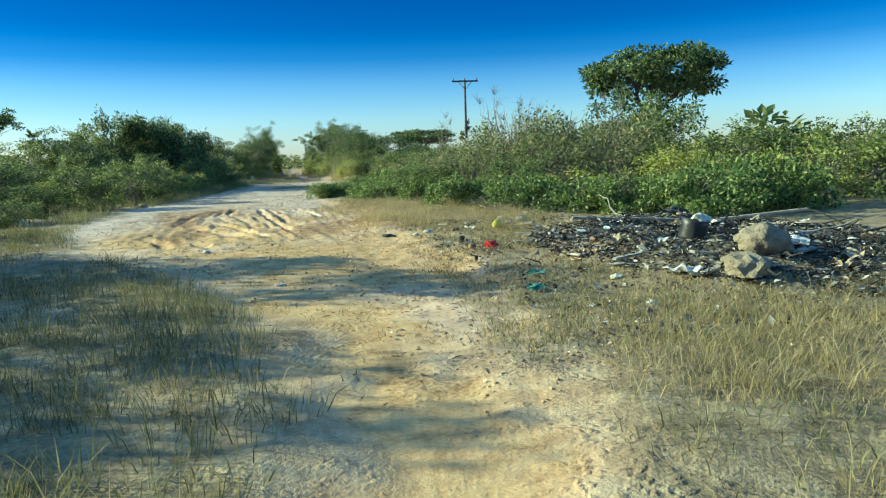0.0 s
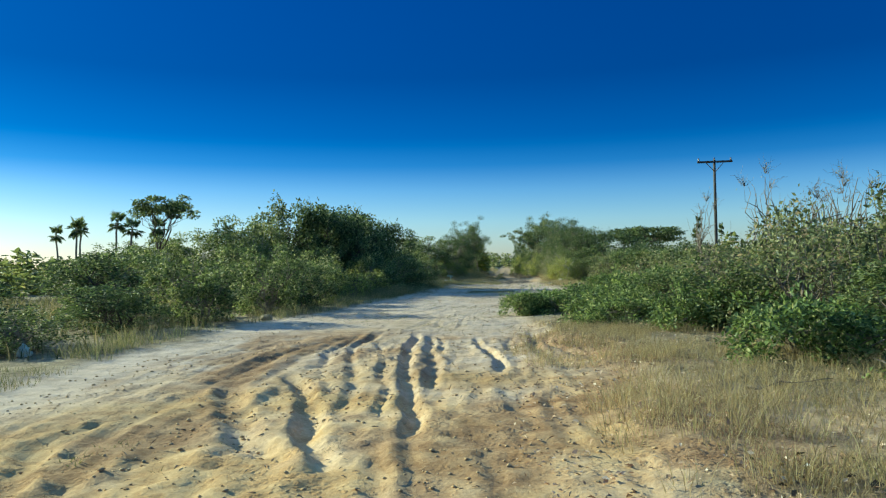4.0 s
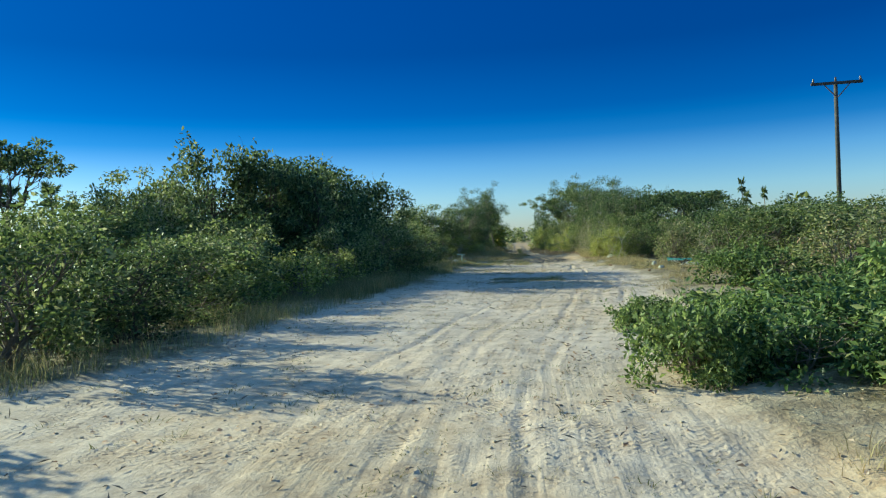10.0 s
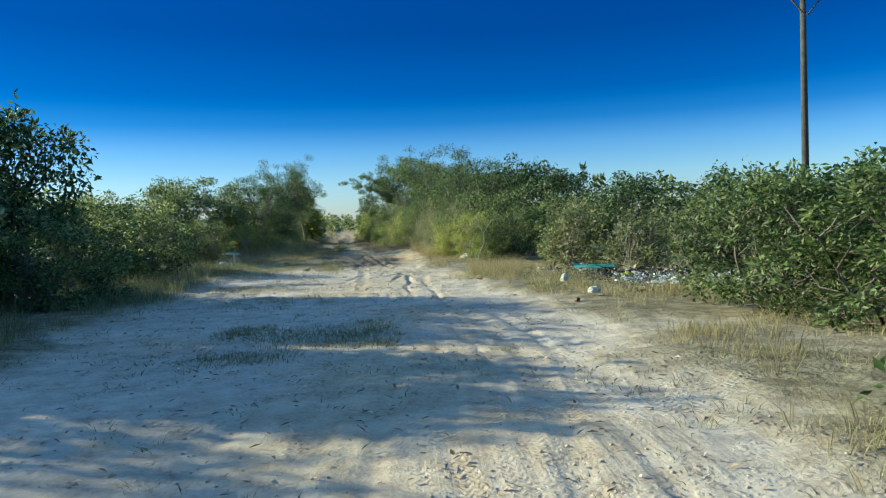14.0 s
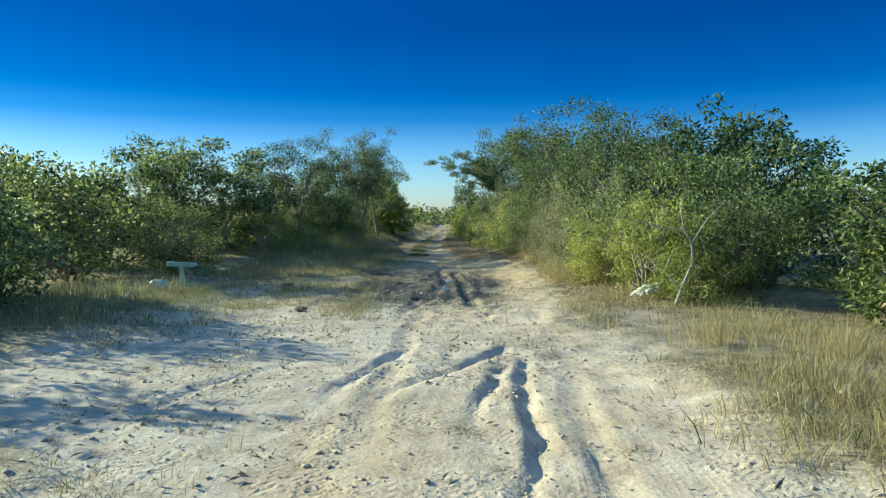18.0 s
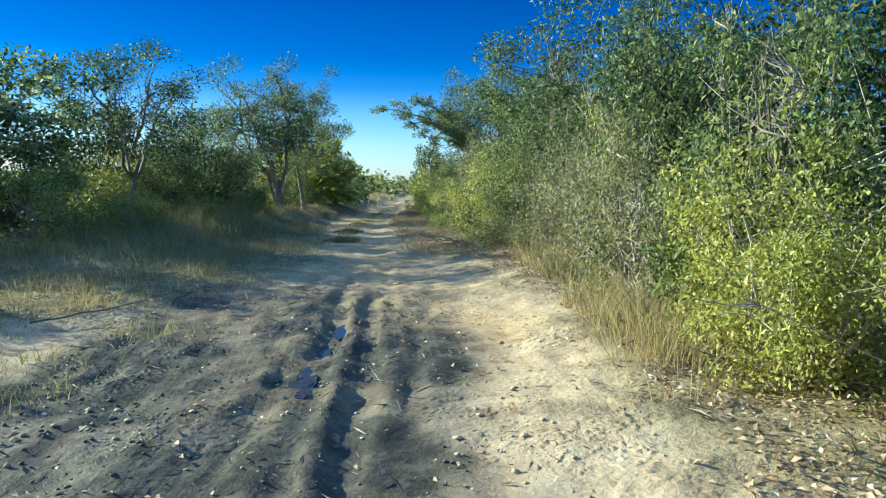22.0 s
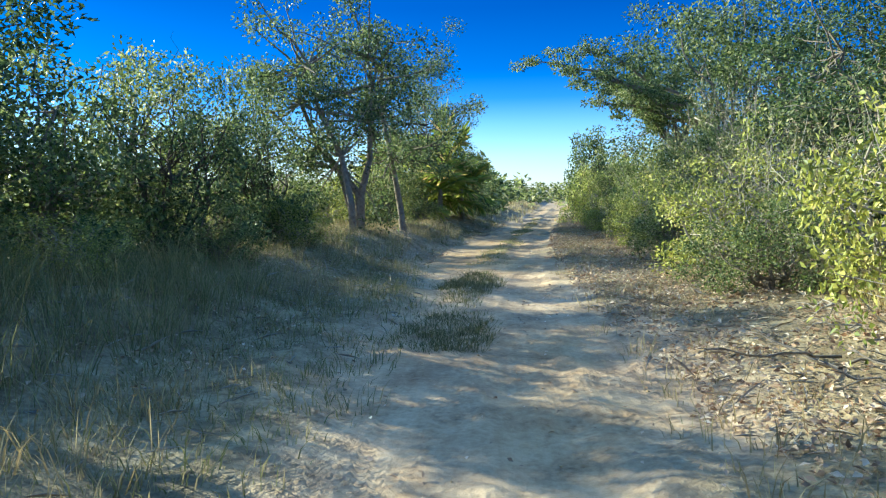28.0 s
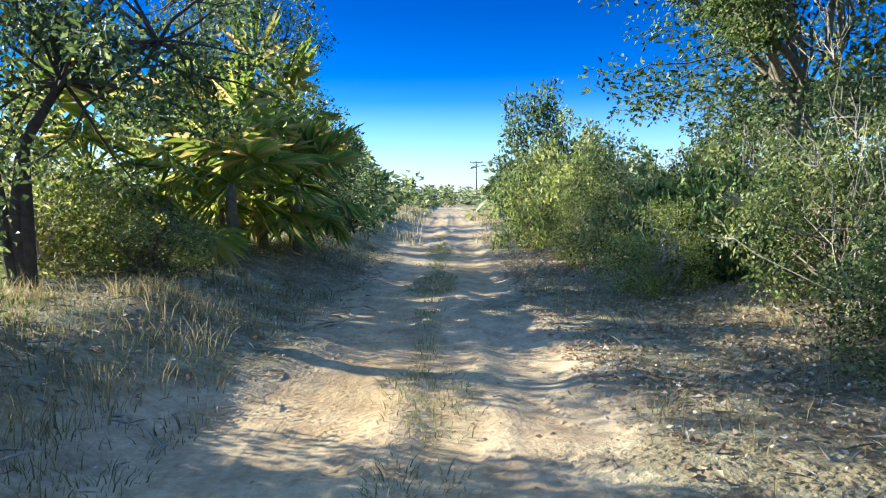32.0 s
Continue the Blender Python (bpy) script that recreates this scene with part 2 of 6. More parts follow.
    for r in list(n):
        if r.type == "VALTORGB":
            for old in list(r.inputs[0].links):
                l.remove(old)
            l.new(both_c, r.inputs[0])
    loose = calc("MULTIPLY", calc("MULTIPLY_ADD", crumb, 0.5, both.outputs[0]), span(field("sand"), 0.0, 1.0, 1.0, 0.42))
    relief = calc("ADD", calc("MULTIPLY_ADD", rut.outputs[0], 0.28, loose), calc("MULTIPLY", tread, -0.30))
    col = mix(field("sand"), soil, sand)
    col = mix(field("clay"), col, clay)
    col = mix(field("brown"), col, brown)
    col = mix(field("mud"), col, mud)
    col = mix(field("burnt"), col, burnt)
    vary = n.new("ShaderNodeHueSaturation")
    mr = n.new("ShaderNodeMapRange")
    mr.inputs["From Min"].default_value, mr.inputs["From Max"].default_value = 0.3, 0.7
    mr.inputs["To Min"].default_value, mr.inputs["To Max"].default_value = 0.86, 1.12
    l.new(big.outputs[0], mr.inputs["Value"])
    l.new(mr.outputs[0], vary.inputs["Value"])
    l.new(col, vary.inputs["Color"])
    l.new(vary.outputs[0], b.inputs["Base Color"])
    rr = n.new("ShaderNodeMapRange")
    rr.inputs["To Min"].default_value, rr.inputs["To Max"].default_value = 0.95, 0.62
    l.new(field("mud"), rr.inputs["Value"])
    l.new(rr.outputs[0], b.inputs["Roughness"])
    b.inputs["Specular IOR Level"].default_value = 0.25
    bp = n.new("ShaderNodeBump")
    bp.inputs["Strength"].default_value, bp.inputs["Distance"].default_value = 0.85, 0.04
    l.new(relief, bp.inputs["Height"])
    l.new(bp.outputs[0], b.inputs["Normal"])
    return m


EARTH = earth()


# ---- ground ----
def lattice(ix, iy, seed):
    v = np.sin(ix * 127.1 + iy * 311.7 + seed * 74.7) * 43758.5453
    return v - np.floor(v)


def value_noise(x, y, seed):
    ix, iy = np.floor(x), np.floor(y)
    fx, fy = x - ix, y - iy
    fx, fy = fx * fx * (3 - 2 * fx), fy * fy * (3 - 2 * fy)
    a, b = lattice(ix, iy, seed), lattice(ix + 1, iy, seed)
    c, d = lattice(ix, iy + 1, seed), lattice(ix + 1, iy + 1, seed)
    return (a + (b - a) * fx) * (1 - fy) + (c + (d - c) * fx) * fy


def fbm(x, y, seed, octaves=4):
    s, amp = 0.0, 0.5
    for k in range(octaves):
        s = s + amp * (value_noise(x, y, seed + k) - 0.5)
        x, y, amp = x * 2.03 + 5.1, y * 2.03 + 9.7, amp * 0.55
    return s


def smooth(a, b, v):
    t = np.clip((v - a) / (b - a), 0, 1)
    return t * t * (3 - 2 * t)


# edges of the bare sand, and the line that cars take, along the track
EDGE_Y = (-4, 4, 7, 10, 14, 18, 22, 26, 31, 38, 44, 50, 56, 60, 63, 66, 69.5, 73, 77, 82, 88, 98, 112, 140, 200)
EDGE_L = (0.2, -0.4, -1.0, -2.4, -4.6, -5.6, -6.0, -5.8, -4.9, -4.4, -3.7, -3.6, -3.5, -3.2, -1.3, 0.0, -0.55, -0.8, -1.6, -1.8, -1.5, -1.5, -1.7, -1.7, -1.6)
EDGE_R = (1.0, 1.2, 1.6, 2.0, 2.2, 2.0, 1.6, 1.4, 1.4, 2.5, 3.4, 3.2, 2.6, 2.6, 2.6, 2.2, 1.45, 1.05, 0.6, 0.4, 0.35, 0.6, 1.0, 1.4, 1.6)
LINE_Y = (-4, 4, 8, 12, 16, 20, 25, 29, 32, 36, 42, 48, 55, 60, 63, 67, 71, 75, 80, 90, 110, 200)
LINE_X = (0.3, 0.5, 0.6, 0.2, -0.4, -0.6, -0.85, -0.8, -0.45, 0.2, 1.0, 1.05, 1.4, 1.5, 1.3, 0.5, 0.0, -0.3, -0.45, -0.5, -0.4, 0.0)
# shallow wheel tracks: offset from the line, half width, depth, from y, to y
TRACKS = ((-0.78, 0.10, 0.012, 24, 58), (0.78, 0.10, 0.012, 24, 58), (0.15, 0.06, 0.012, 25, 44), (0.5, 0.06, 0.014, 28, 47), (-0.4, 0.06, 0.012, 25, 50), (1.25, 0.07, 0.016, 29, 46), (-1.5, 0.07, 0.014, 24, 50),
          (0.3, 0.05, 0.03, 45, 52), (0.66, 0.05, 0.03, 46, 52), (-0.1, 0.05, 0.016, 44, 52), (-0.62, 0.2, 0.018, 67, 130), (0.62, 0.2, 0.018, 67, 130))
# deep ruts, each with its own way: half width, depth, places along it from the near end
RUTS = (
    (0.10, 0.13, (-0.35, 15.8), (-0.75, 18.2), (-1.10, 20.5), (-1.28, 22.1), (-1.46, 24.2)),
    (0.09, 0.10, (-0.48, 18.0), (-0.62, 20.0), (-0.86, 21.6), (-1.10, 24.0)),
    (0.05, 0.05, (-0.55, 20.6), (-0.76, 22.4), (-0.91, 23.8)),
    (0.08, 0.11, (0.38, 19.2), (0.25, 20.2), (0.05, 21.4), (-0.14, 23.4)),
    (0.06, 0.07, (0.40, 21.2), (0.43, 22.8), (0.50, 23.6)),
    (0.10, 0.10, (0.95, 20.6), (0.88, 22.1), (0.98, 24.6)),
    (0.12, 0.11, (2.05, 20.0), (1.55, 20.8), (1.15, 22.4), (1.10, 23.4)),
    (0.09, 0.09, (2.80, 20.4), (2.20, 21.2), (1.70, 23.0)),
    (0.05, 0.06, (-0.70, 16.3), (-1.03, 18.2), (-1.45, 20.2), (-1.85, 22.3)),
    (0.09, 0.075, (-1.15, 16.6), (-1.60, 19.0), (-1.98, 20.3), (-2.24, 21.7), (-2.28, 24.0)),
    (0.07, 0.06, (-1.50, 17.6), (-1.95, 18.9), (-2.21, 19.9), (-2.47, 21.0), (-2.50, 23.6)),
    (0.13, 0.14, (-0.95, 15.0), (-1.22, 15.8), (-1.65, 17.2), (-2.35, 18.7)),
    (0.17, 0.15, (-1.38, 15.0), (-1.90, 15.9), (-2.85, 18.1)),
    (0.10, 0.04, (-2.99, 18.7), (-3.14, 20.4), (-2.97, 21.9), (-2.55, 23.6)),
    (0.07, 0.035, (-4.05, 18.6), (-4.45, 20.0), (-4.45, 22.0)),
    (0.07, 0.03, (-3.60, 18.4), (-3.85, 20.2), (-3.80, 22.6)),
    (0.16, 0.10, (-1.70, 12.8), (-1.95, 13.6), (-2.65, 14.6)),
    (0.14, 0.09, (-2.50, 13.2), (-2.75, 14.2), (-3.30, 15.2)),
    (0.09, 0.07, (-0.45, 13.2), (-0.40, 14.2), (-0.60, 15.4)),
    (0.07, 0.08, (0.55, 52.8), (1.05, 53.6), (1.62, 54.8)),
    (0.06, 0.08, (1.14, 52.0), (1.26, 52.8), (1.48, 53.8)),
    (0.06, 0.08, (1.54, 51.4), (1.58, 52.4), (1.72, 54.0)),
    (0.07, 0.06, (0.08, 52.8), (0.30, 53.8), (0.60, 54.6)),
    (0.08, 0.05, (-1.10, 52.2), (-0.90, 53.1), (-0.50, 53.9)),
    (0.09, 0.06, (0.30, 57.6), (0.58, 58.5), (0.80, 59.4)),
    (0.06, 0.05, (1.45, 56.6), (1.60, 57.3), (1.85, 58.2)),
    (0.13, 0.060, (0.40, 58.0), (0.72, 60.6), (0.76, 61.8), (0.62, 63.4)),
    (0.10, 0.072, (0.97, 58.4), (0.94, 60.8), (0.82, 62.6), (0.74, 64.4)),
    (0.11, 0.078, (1.30, 57.9), (1.23, 60.6), (1.12, 62.6), (1.08, 64.6)),
    (0.08, 0.05, (0.62, 63.6), (0.70, 65.4), (0.55, 67.4)),
    (0.09, 0.05, (1.28, 63.4), (1.22, 65.0), (0.95, 67.6)),
    (0.06, 0.035, (0.25, 64.2), (0.35, 65.8), (0.25, 67.2)),
    (0.07, 0.036, (1.50, 59.4), (1.60, 61.2), (1.62, 63.4)),
)


def fields(x, y):
    """Shares of sand, clay, mud and burnt ground, and the height, at points of the plan."""
    warp = fbm(x * 0.55, y * 0.55, 3) * 2.2 + fbm(x * 2.3, y * 2.3, 8) * 0.7
    el, er = np.interp(y, EDGE_Y, EDGE_L), np.interp(y, EDGE_Y, EDGE_R)
    inside = np.minimum(x - el, er - x) + warp * 0.8
    sand = smooth(-0.45, 0.55, inside)
    side = smooth(0.15, 0.35, fbm(x * 0.3, y * 0.3, 21) + 0.05) * smooth(9, 4, np.abs(x)) * np.where(y > 58, 0.3, 0.55)
    off = x - np.interp(y, LINE_Y, LINE_X)
    crown = np.exp(-((off - 0.02) / 0.3) ** 2) * smooth(72, 76, y) * smooth(-0.05, 0.12, fbm(x * 0.9, y * 0.35, 51))
    sand = np.maximum(sand * (1 - 0.85 * crown), side)
    patch = smooth(0.02, 0.2, fbm(x * 1.1, y * 1.1, 33))
    sand = sand * (1 - 0.6 * patch * smooth(-0.2, -1.6, x + 0.3) * smooth(46, 50, y) * smooth(66, 60, y))
    clay = sand * np.clip(np.interp(y, (17, 20, 25, 30), (0.95, 0.55, 0.35, 0.0)) * smooth(-5.5, -2.5, x) * (0.85 + 1.8 * fbm(x * 0.7, y * 0.7, 40)) + 0.42 * smooth(55, 64, y) + 0.7 * fbm(x * 0.8, y * 0.5, 44) + 0.2 * smooth(1.5, 0.7, np.abs(off)) * smooth(28, 36, y), 0, 0.95)
    mud = smooth(1.9, 1.1, np.abs(x - 0.45) + 0.6 * fbm(x * 1.2, y * 1.2, 61)) * smooth(57, 60, y) * smooth(66.0, 62.6, y) * (0.8 + 0.6 * smooth(-0.15, 0.2, fbm(x * 1.7, y * 1.7, 60)))
    mud = np.maximum(mud, 0.12 * smooth(0.0, 0.22, fbm(x * 0.9, y * 0.6, 63)) * smooth(14, 16, y) * smooth(25, 23, y) * smooth(1.0, 2.0, np.abs(off)) * sand)
    burnt = smooth(1.0, 0.4, np.sqrt(((x - 5.7) / 2.9) ** 2 + ((y - 9.0) / 4.6) ** 2) + warp * 0.25)
    burnt = np.maximum(burnt, 0.75 * smooth(1.0, 0.5, np.sqrt(((x - 6.4) / 2.0) ** 2 + ((y - 49) / 3.4) ** 2) + warp * 0.25))
    h = fbm(x * 0.2, y * 0.2, 70) * 0.14 + fbm(x * 1.3, y * 1.3, 75) * (0.035 - 0.022 * sand) + fbm(x * 4.5, y * 4.5, 79, 3) * (0.04 - 0.026 * sand) + fbm(x * 7, y * 7, 84, 2) * (0.02 + 0.05 * smooth(0.0, 0.2, fbm(x * 0.7, y * 0.7, 86)))
    h = h + 0.08 * (1 - sand) * smooth(9, 2, np.abs(x)) - 0.03
    h = h + 0.40 * smooth(-1.7, -3.0, x) * smooth(64, 70, y) + 0.16 * smooth(1.4, 3.2, x) * smooth(60, 66, y)
    crumb = 1 + 2.4 * fbm(x * 9, y * 6, 94, 3)
    rough = fbm(x * 4.5, y * 3.0, 95, 3)
    h = h + 0.26 * burnt * smooth(20, 15, y) * (0.8 + 1.6 * fbm(x * 1.4, y * 1.4, 105, 3))
    for o, w, depth, y0, y1 in TRACKS:
        wob = fbm(y * 0.3 + o * 7, y * 0 + o, 90, 2) * 0.55 + fbm(y * 1.6 + o * 5, y * 0 + o, 91, 2) * 0.16
        q = (off - o - wob) / w
        env = smooth(y0, y0 + 1.0, y) * smooth(y1, y1 - 1.0, y) * (0.25 + 1.0 * smooth(0.2, 0.75, value_noise(y * 0.4 + o * 3, y * 0 + o * 11, 92)))
        h = h + depth * env * (-1 / (1 + q ** 6) + 0.5 * crumb * np.exp(-((np.abs(q) - 1.5) / 0.4) ** 2))
    for k, (w, depth, *way) in enumerate(RUTS):
        px, py = [p[0] for p in way], [p[1] for p in way]
        near = (y[:, :1] > py[0] - 0.6) & (y[:, :1] < py[-1] + 0.6)
        rows = np.where(near[:, 0])[0]
        a, b = rows[0], rows[-1] + 1
        u, v = x[a:b], y[a:b]
        wob = fbm(v * 0.9 + k * 7, v * 0 + k, 90, 2) * 0.16 + fbm(u * 3.0 + k, v * 2.0, 91, 3) * 0.13
        q = (u - np.interp(v, py, px) - wob) / (0.85 * w * (1 + 0.7 * fbm(v * 1.1, v * 0 + k, 93, 2)))
        env = smooth(py[0] - 0.5, py[0] + 0.5, v) * smooth(py[-1] + 0.4, py[-1] - 0.5, v) * (0.55 + 0.6 * value_noise(v * 0.7, v * 0 + k * 11, 92))
        h[a:b] += 0.66 * depth * env * (-(0.95 + 0.5 * rough[a:b]) / (1 + q ** 6) + 0.30 * crumb[a:b] * np.exp(-((np.abs(q) - 1.6) / 0.5) ** 2))
    lump = smooth(0.0, 0.2, fbm(x * 2.2, y * 2.2, 97)) * (smooth(12, 15, y) * smooth(27, 22, y) * smooth(-6, -3, x) + 0.2 * mud + 0.06 * sand)
    churn = smooth(12, 15, y) * smooth(25, 22, y) * smooth(-5, -3.2, x) * smooth(2.8, 1.6, x)
    h = h + lump * fbm(x * 8, y * 8, 99, 2) * 0.09 + churn * (fbm(x * 12, y * 8, 101, 2) * 0.03 + fbm(off * 5.0, y * 0.35, 103, 3) * 0.085)
    h = h + mud * (fbm(x * 10, y * 8, 88, 3) * 0.05 + fbm(off * 7.0, y * 0.4, 89, 2) * 0.045) * smooth(50, 56, y)
    far = smooth(12, 40, np.abs(x))
    brown = smooth(0.0, 0.2, fbm(x * 0.8, y * 0.45, 63) + 0.06) * smooth(12.5, 15, y) * smooth(25.5, 23, y) * smooth(-5.6, -4.2, x) * smooth(3.4, 2.2, x) * 0.8
    band = smooth(0.75, 0.2, np.abs(x - np.interp(y, (18, 20.4, 21.9, 23.8), (-2.9, -3.1, -2.9, -2.4))) + 0.8 * fbm(x * 2.0, y * 0.9, 64)) * smooth(16.5, 18.5, y) * smooth(24.6, 23.6, y)
    ditch = smooth(0.9, 0.3, np.abs(x - np.interp(y, (19.6, 21, 23.4), (2.4, 1.8, 1.2))) + 0.9 * fbm(x * 2.0, y * 1.2, 65)) * smooth(18.5, 19.8, y) * smooth(24.6, 23.4, y)
    brown = np.maximum(brown, 0.95 * np.maximum(band, 0.8 * ditch))
    brown = np.maximum(brown, sand * smooth(62, 70, y) * np.clip(0.30 + 1.1 * fbm(x * 0.9, y * 0.5, 66), 0.05, 0.6))
    return sand, clay * (1 - far), np.clip(mud, 0, 1), burnt, brown, h * (1 - 0.5 * far)


def axis(lo, hi, step, ends, grow=1.22):
    mid = list(np.arange(lo, hi + step / 2, step))
    up, s = [hi], step
    while up[-1] < ends[1]:
        s *= grow
        up.append(up[-1] + s)
    down, s = [lo], step
    while down[-1] > ends[0]:
        s *= grow
        down.append(down[-1] - s)
    return np.array(down[:0:-1] + mid + up[1:])


GRID = {}


def sample(key, x, y):
    """The ground's height or share of sand at points, from the sheet itself."""
    xs, ys, v = GRID["xs"], GRID["ys"], GRID[key]
    i = np.clip(np.searchsorted(xs, x) - 1, 0, len(xs) - 2)
    j = np.clip(np.searchsorted(ys, y) - 1, 0, len(ys) - 2)
    fx, fy = (x - xs[i]) / (xs[i + 1] - xs[i]), (y - ys[j]) / (ys[j + 1] - ys[j])
    return (v[j, i] * (1 - fx) + v[j, i + 1] * fx) * (1 - fy) + (v[j + 1, i] * (1 - fx) + v[j + 1, i + 1] * fx) * fy


def ground_h(x, y):
    return float(sample("h", np.array([float(x)]), np.array([float(y)]))[0])


def build_ground():
    xs, ys = axis(-5.6, 4.4, 0.05, (-900, 900)), axis(-2.0, 104.0, 0.15, (-300, 1500))
    for lo, hi in ((11.0, 25.5), (51.0, 65.5)):      # finer rows where the ruts are deep
        ys = np.sort(np.concatenate([ys[(ys < lo - 0.05) | (ys > hi + 0.05)], np.arange(lo, hi + 0.04, 0.08)]))
    gx, gy = np.meshgrid(xs, ys)
    sand, clay, mud, burnt, brown, h = fields(gx, gy)
    GRID.update(xs=xs, ys=ys, h=h, sand=sand)
    lane = gx - np.interp(gy, LINE_Y, LINE_X) - fbm(gy * 0.3 + 5, gy * 0, 90, 2) * 0.4
    worn = sand * (0.1 + 0.9 * smooth(19, 24, gy)) * (0.25 + 0.75 * smooth(-0.12, 0.14, fbm(gx * 0.6, gy * 0.3, 55)))
    nx, ny = len(xs), len(ys)
    co = np.stack([gx, gy, h], -1).reshape(-1, 3)
    idx = np.arange(nx * ny).reshape(ny, nx)
    quads = np.stack([idx[:-1, :-1], idx[:-1, 1:], idx[1:, 1:], idx[1:, :-1]], -1).reshape(-1, 4)
    el, er = np.interp(gy, EDGE_Y, EDGE_L), np.interp(gy, EDGE_Y, EDGE_R)
    on_road = (np.minimum(gx - el, er - gx).reshape(-1)[quads].mean(1) > 0)
    for name, pick, label in (("ground", ~on_road, "sandy savanna soil with dry grass and a burnt rubbish patch"),
                              ("road", on_road, "rutted pale sand track with orange clay and mud")):
        q = quads[pick]
        used = np.unique(q)
        remap = np.zeros(nx * ny, int)
        remap[used] = np.arange(len(used))
        me = bpy.data.meshes.new(name)
        me.vertices.add(len(used))
        me.vertices.foreach_set("co", co[used].ravel())
        me.loops.add(len(q) * 4)
        me.polygons.add(len(q))
        me.loops.foreach_set("vertex_index", remap[q].ravel())
        me.polygons.foreach_set("loop_start", np.arange(0, len(q) * 4, 4))
        me.polygons.foreach_set("use_smooth", np.ones(len(q), bool))
        me.update(calc_edges=True)
        for key, v in (("sand", sand), ("clay", clay), ("mud", mud), ("burnt", burnt), ("brown", brown), ("lane", lane), ("worn", worn)):
            me.attributes.new(key, "FLOAT", "POINT").data.foreach_set("value", v.reshape(-1)[used].astype(np.float32))
        me.materials.append(EARTH)
        tagged(new(name, me), label, name, kind="structure")


build_ground()


# ---- mesh helpers ----
def raw_mesh(name, co, faces, mat, smooth_faces=False):
    """A mesh from arrays: co (n, 3) and faces (m, k) of one size."""
    me = bpy.data.meshes.new(name)
    co, faces = np.asarray(co, float), np.asarray(faces, int)
    k = faces.shape[1]
    me.vertices.add(len(co))
    me.vertices.foreach_set("co", co.ravel())
    me.loops.add(faces.size)
    me.polygons.add(len(faces))
    me.loops.foreach_set("vertex_index", faces.ravel())
    me.polygons.foreach_set("loop_start", np.arange(0, faces.size, k))
    if smooth_faces:
        me.polygons.foreach_set("use_smooth", np.ones(len(faces), bool))
    me.update(calc_edges=True)
    me.materials.append(mat)
    return me


def unit(v):
    return v / np.maximum(np.linalg.norm(v, axis=-1, keepdims=True), 1e-9)


def leaf_arrays(centre, along, face, length, width):
    """Folded leaves, two triangles each, from arrays of place, direction and facing."""
    n = len(centre)
    along = unit(along)
    sidew = unit(np.cross(along, face))
    up = np.cross(sidew, along)
    length, width = length[:, None], width[:, None]
    co = np.stack([centre, centre + along * length * 0.5 + sidew * width * 0.5 + up * width * 0.18, centre + along * length - up * length * 0.12,
                   centre + along * length * 0.5 - sidew * width * 0.5 + up * width * 0.18], 1).reshape(-1, 3)
    b = np.arange(n)[:, None] * 4
    return co, np.concatenate([b + np.array([[0, 1, 2]]), b + np.array([[0, 2, 3]])], 1).reshape(-1, 3)


def tube_arrays(lines, sides=5):
    """Tapered tubes round polylines: each is a list of (point, radius)."""
    cos, faces, base = [], [], 0
    ang = np.linspace(0, 2 * math.pi, sides, endpoint=False)
    for line in lines:
        p = np.array([q[0] for q in line], float)
        r = np.array([q[1] for q in line], float)
        t = unit(np.gradient(p, axis=0))
        ref = np.where(np.abs(t[:, 2:3]) > 0.9, np.array([[1.0, 0, 0]]), np.array([[0, 0, 1.0]]))
        u = unit(np.cross(t, ref))
        v = np.cross(t, u)
        ring = p[:, None] + r[:, None, None] * (u[:, None] * np.cos(ang)[None, :, None] + v[:, None] * np.sin(ang)[None, :, None])
        cos.append(ring.reshape(-1, 3))
        m = len(line)
        for i in range(m - 1):
            for k in range(sides):
                faces.append((base + i * sides + k, base + i * sides + (k + 1) % sides, base + (i + 1) * sides + (k + 1) % sides, base + (i + 1) * sides + k))
        base += m * sides
    return np.concatenate(cos), np.array(faces)


def child(name, me, parent, label=""):
    ob = new(name, me)
    ob.parent = parent
    return tagged(ob, label)


def part(name, bm, mat, parent, label=""):
    me = bpy.data.meshes.new(name)
    bm.to_mesh(me)
    bm.free()
    me.materials.append(mat)
    return child(name, me, parent, label)


def limb(rng, start, end, r0, r1, steps=5, wander=0.12, sag=0.0):
    """A crooked branch from start to end as (point, radius) pairs."""
    start, end = np.array(start, float), np.array(end, float)
    span = np.linalg.norm(end - start)
    out = []
    for k in range(steps + 1):
        f = k / steps
        p = start + (end - start) * f
        if 0 < k:
            p = p + rng.normal(0, wander * span / steps, 3) * (1 if k < steps else 0.3)
        p[2] += sag * math.sin(math.pi * f) * span
        out.append((p, r0 + (r1 - r0) * f))
    return out


def sprigs(rng, ends, per, spread, size, flat=0.75, droop=0.0):
    """Leaves in clumps about branch ends."""
    n = len(ends) * per
    c = np.repeat(np.array(ends), per, 0)
    off = rng.normal(0, 1, (n, 3))
    off = off / np.maximum(np.linalg.norm(off, axis=1, keepdims=True), 1e-6) * (rng.random((n, 1)) ** 0.45) * spread
    off[:, 2] *= flat
    place = c + off
    along = off / spread + rng.normal(0, 0.7, (n, 3))
    along[:, 2] -= droop
    face = rng.normal(0, 0.85, (n, 3)) + np.array([[0, 0, 0.6]])
    length = size * (0.6 + 0.8 * rng.random(n))
    return leaf_arrays(place, along, face, length * 1.12, length * (0.46 + 0.16 * rng.random(n)))


STORE = new("store")      # holds the patterns while the place is planted; removed at the end
patterns = {}


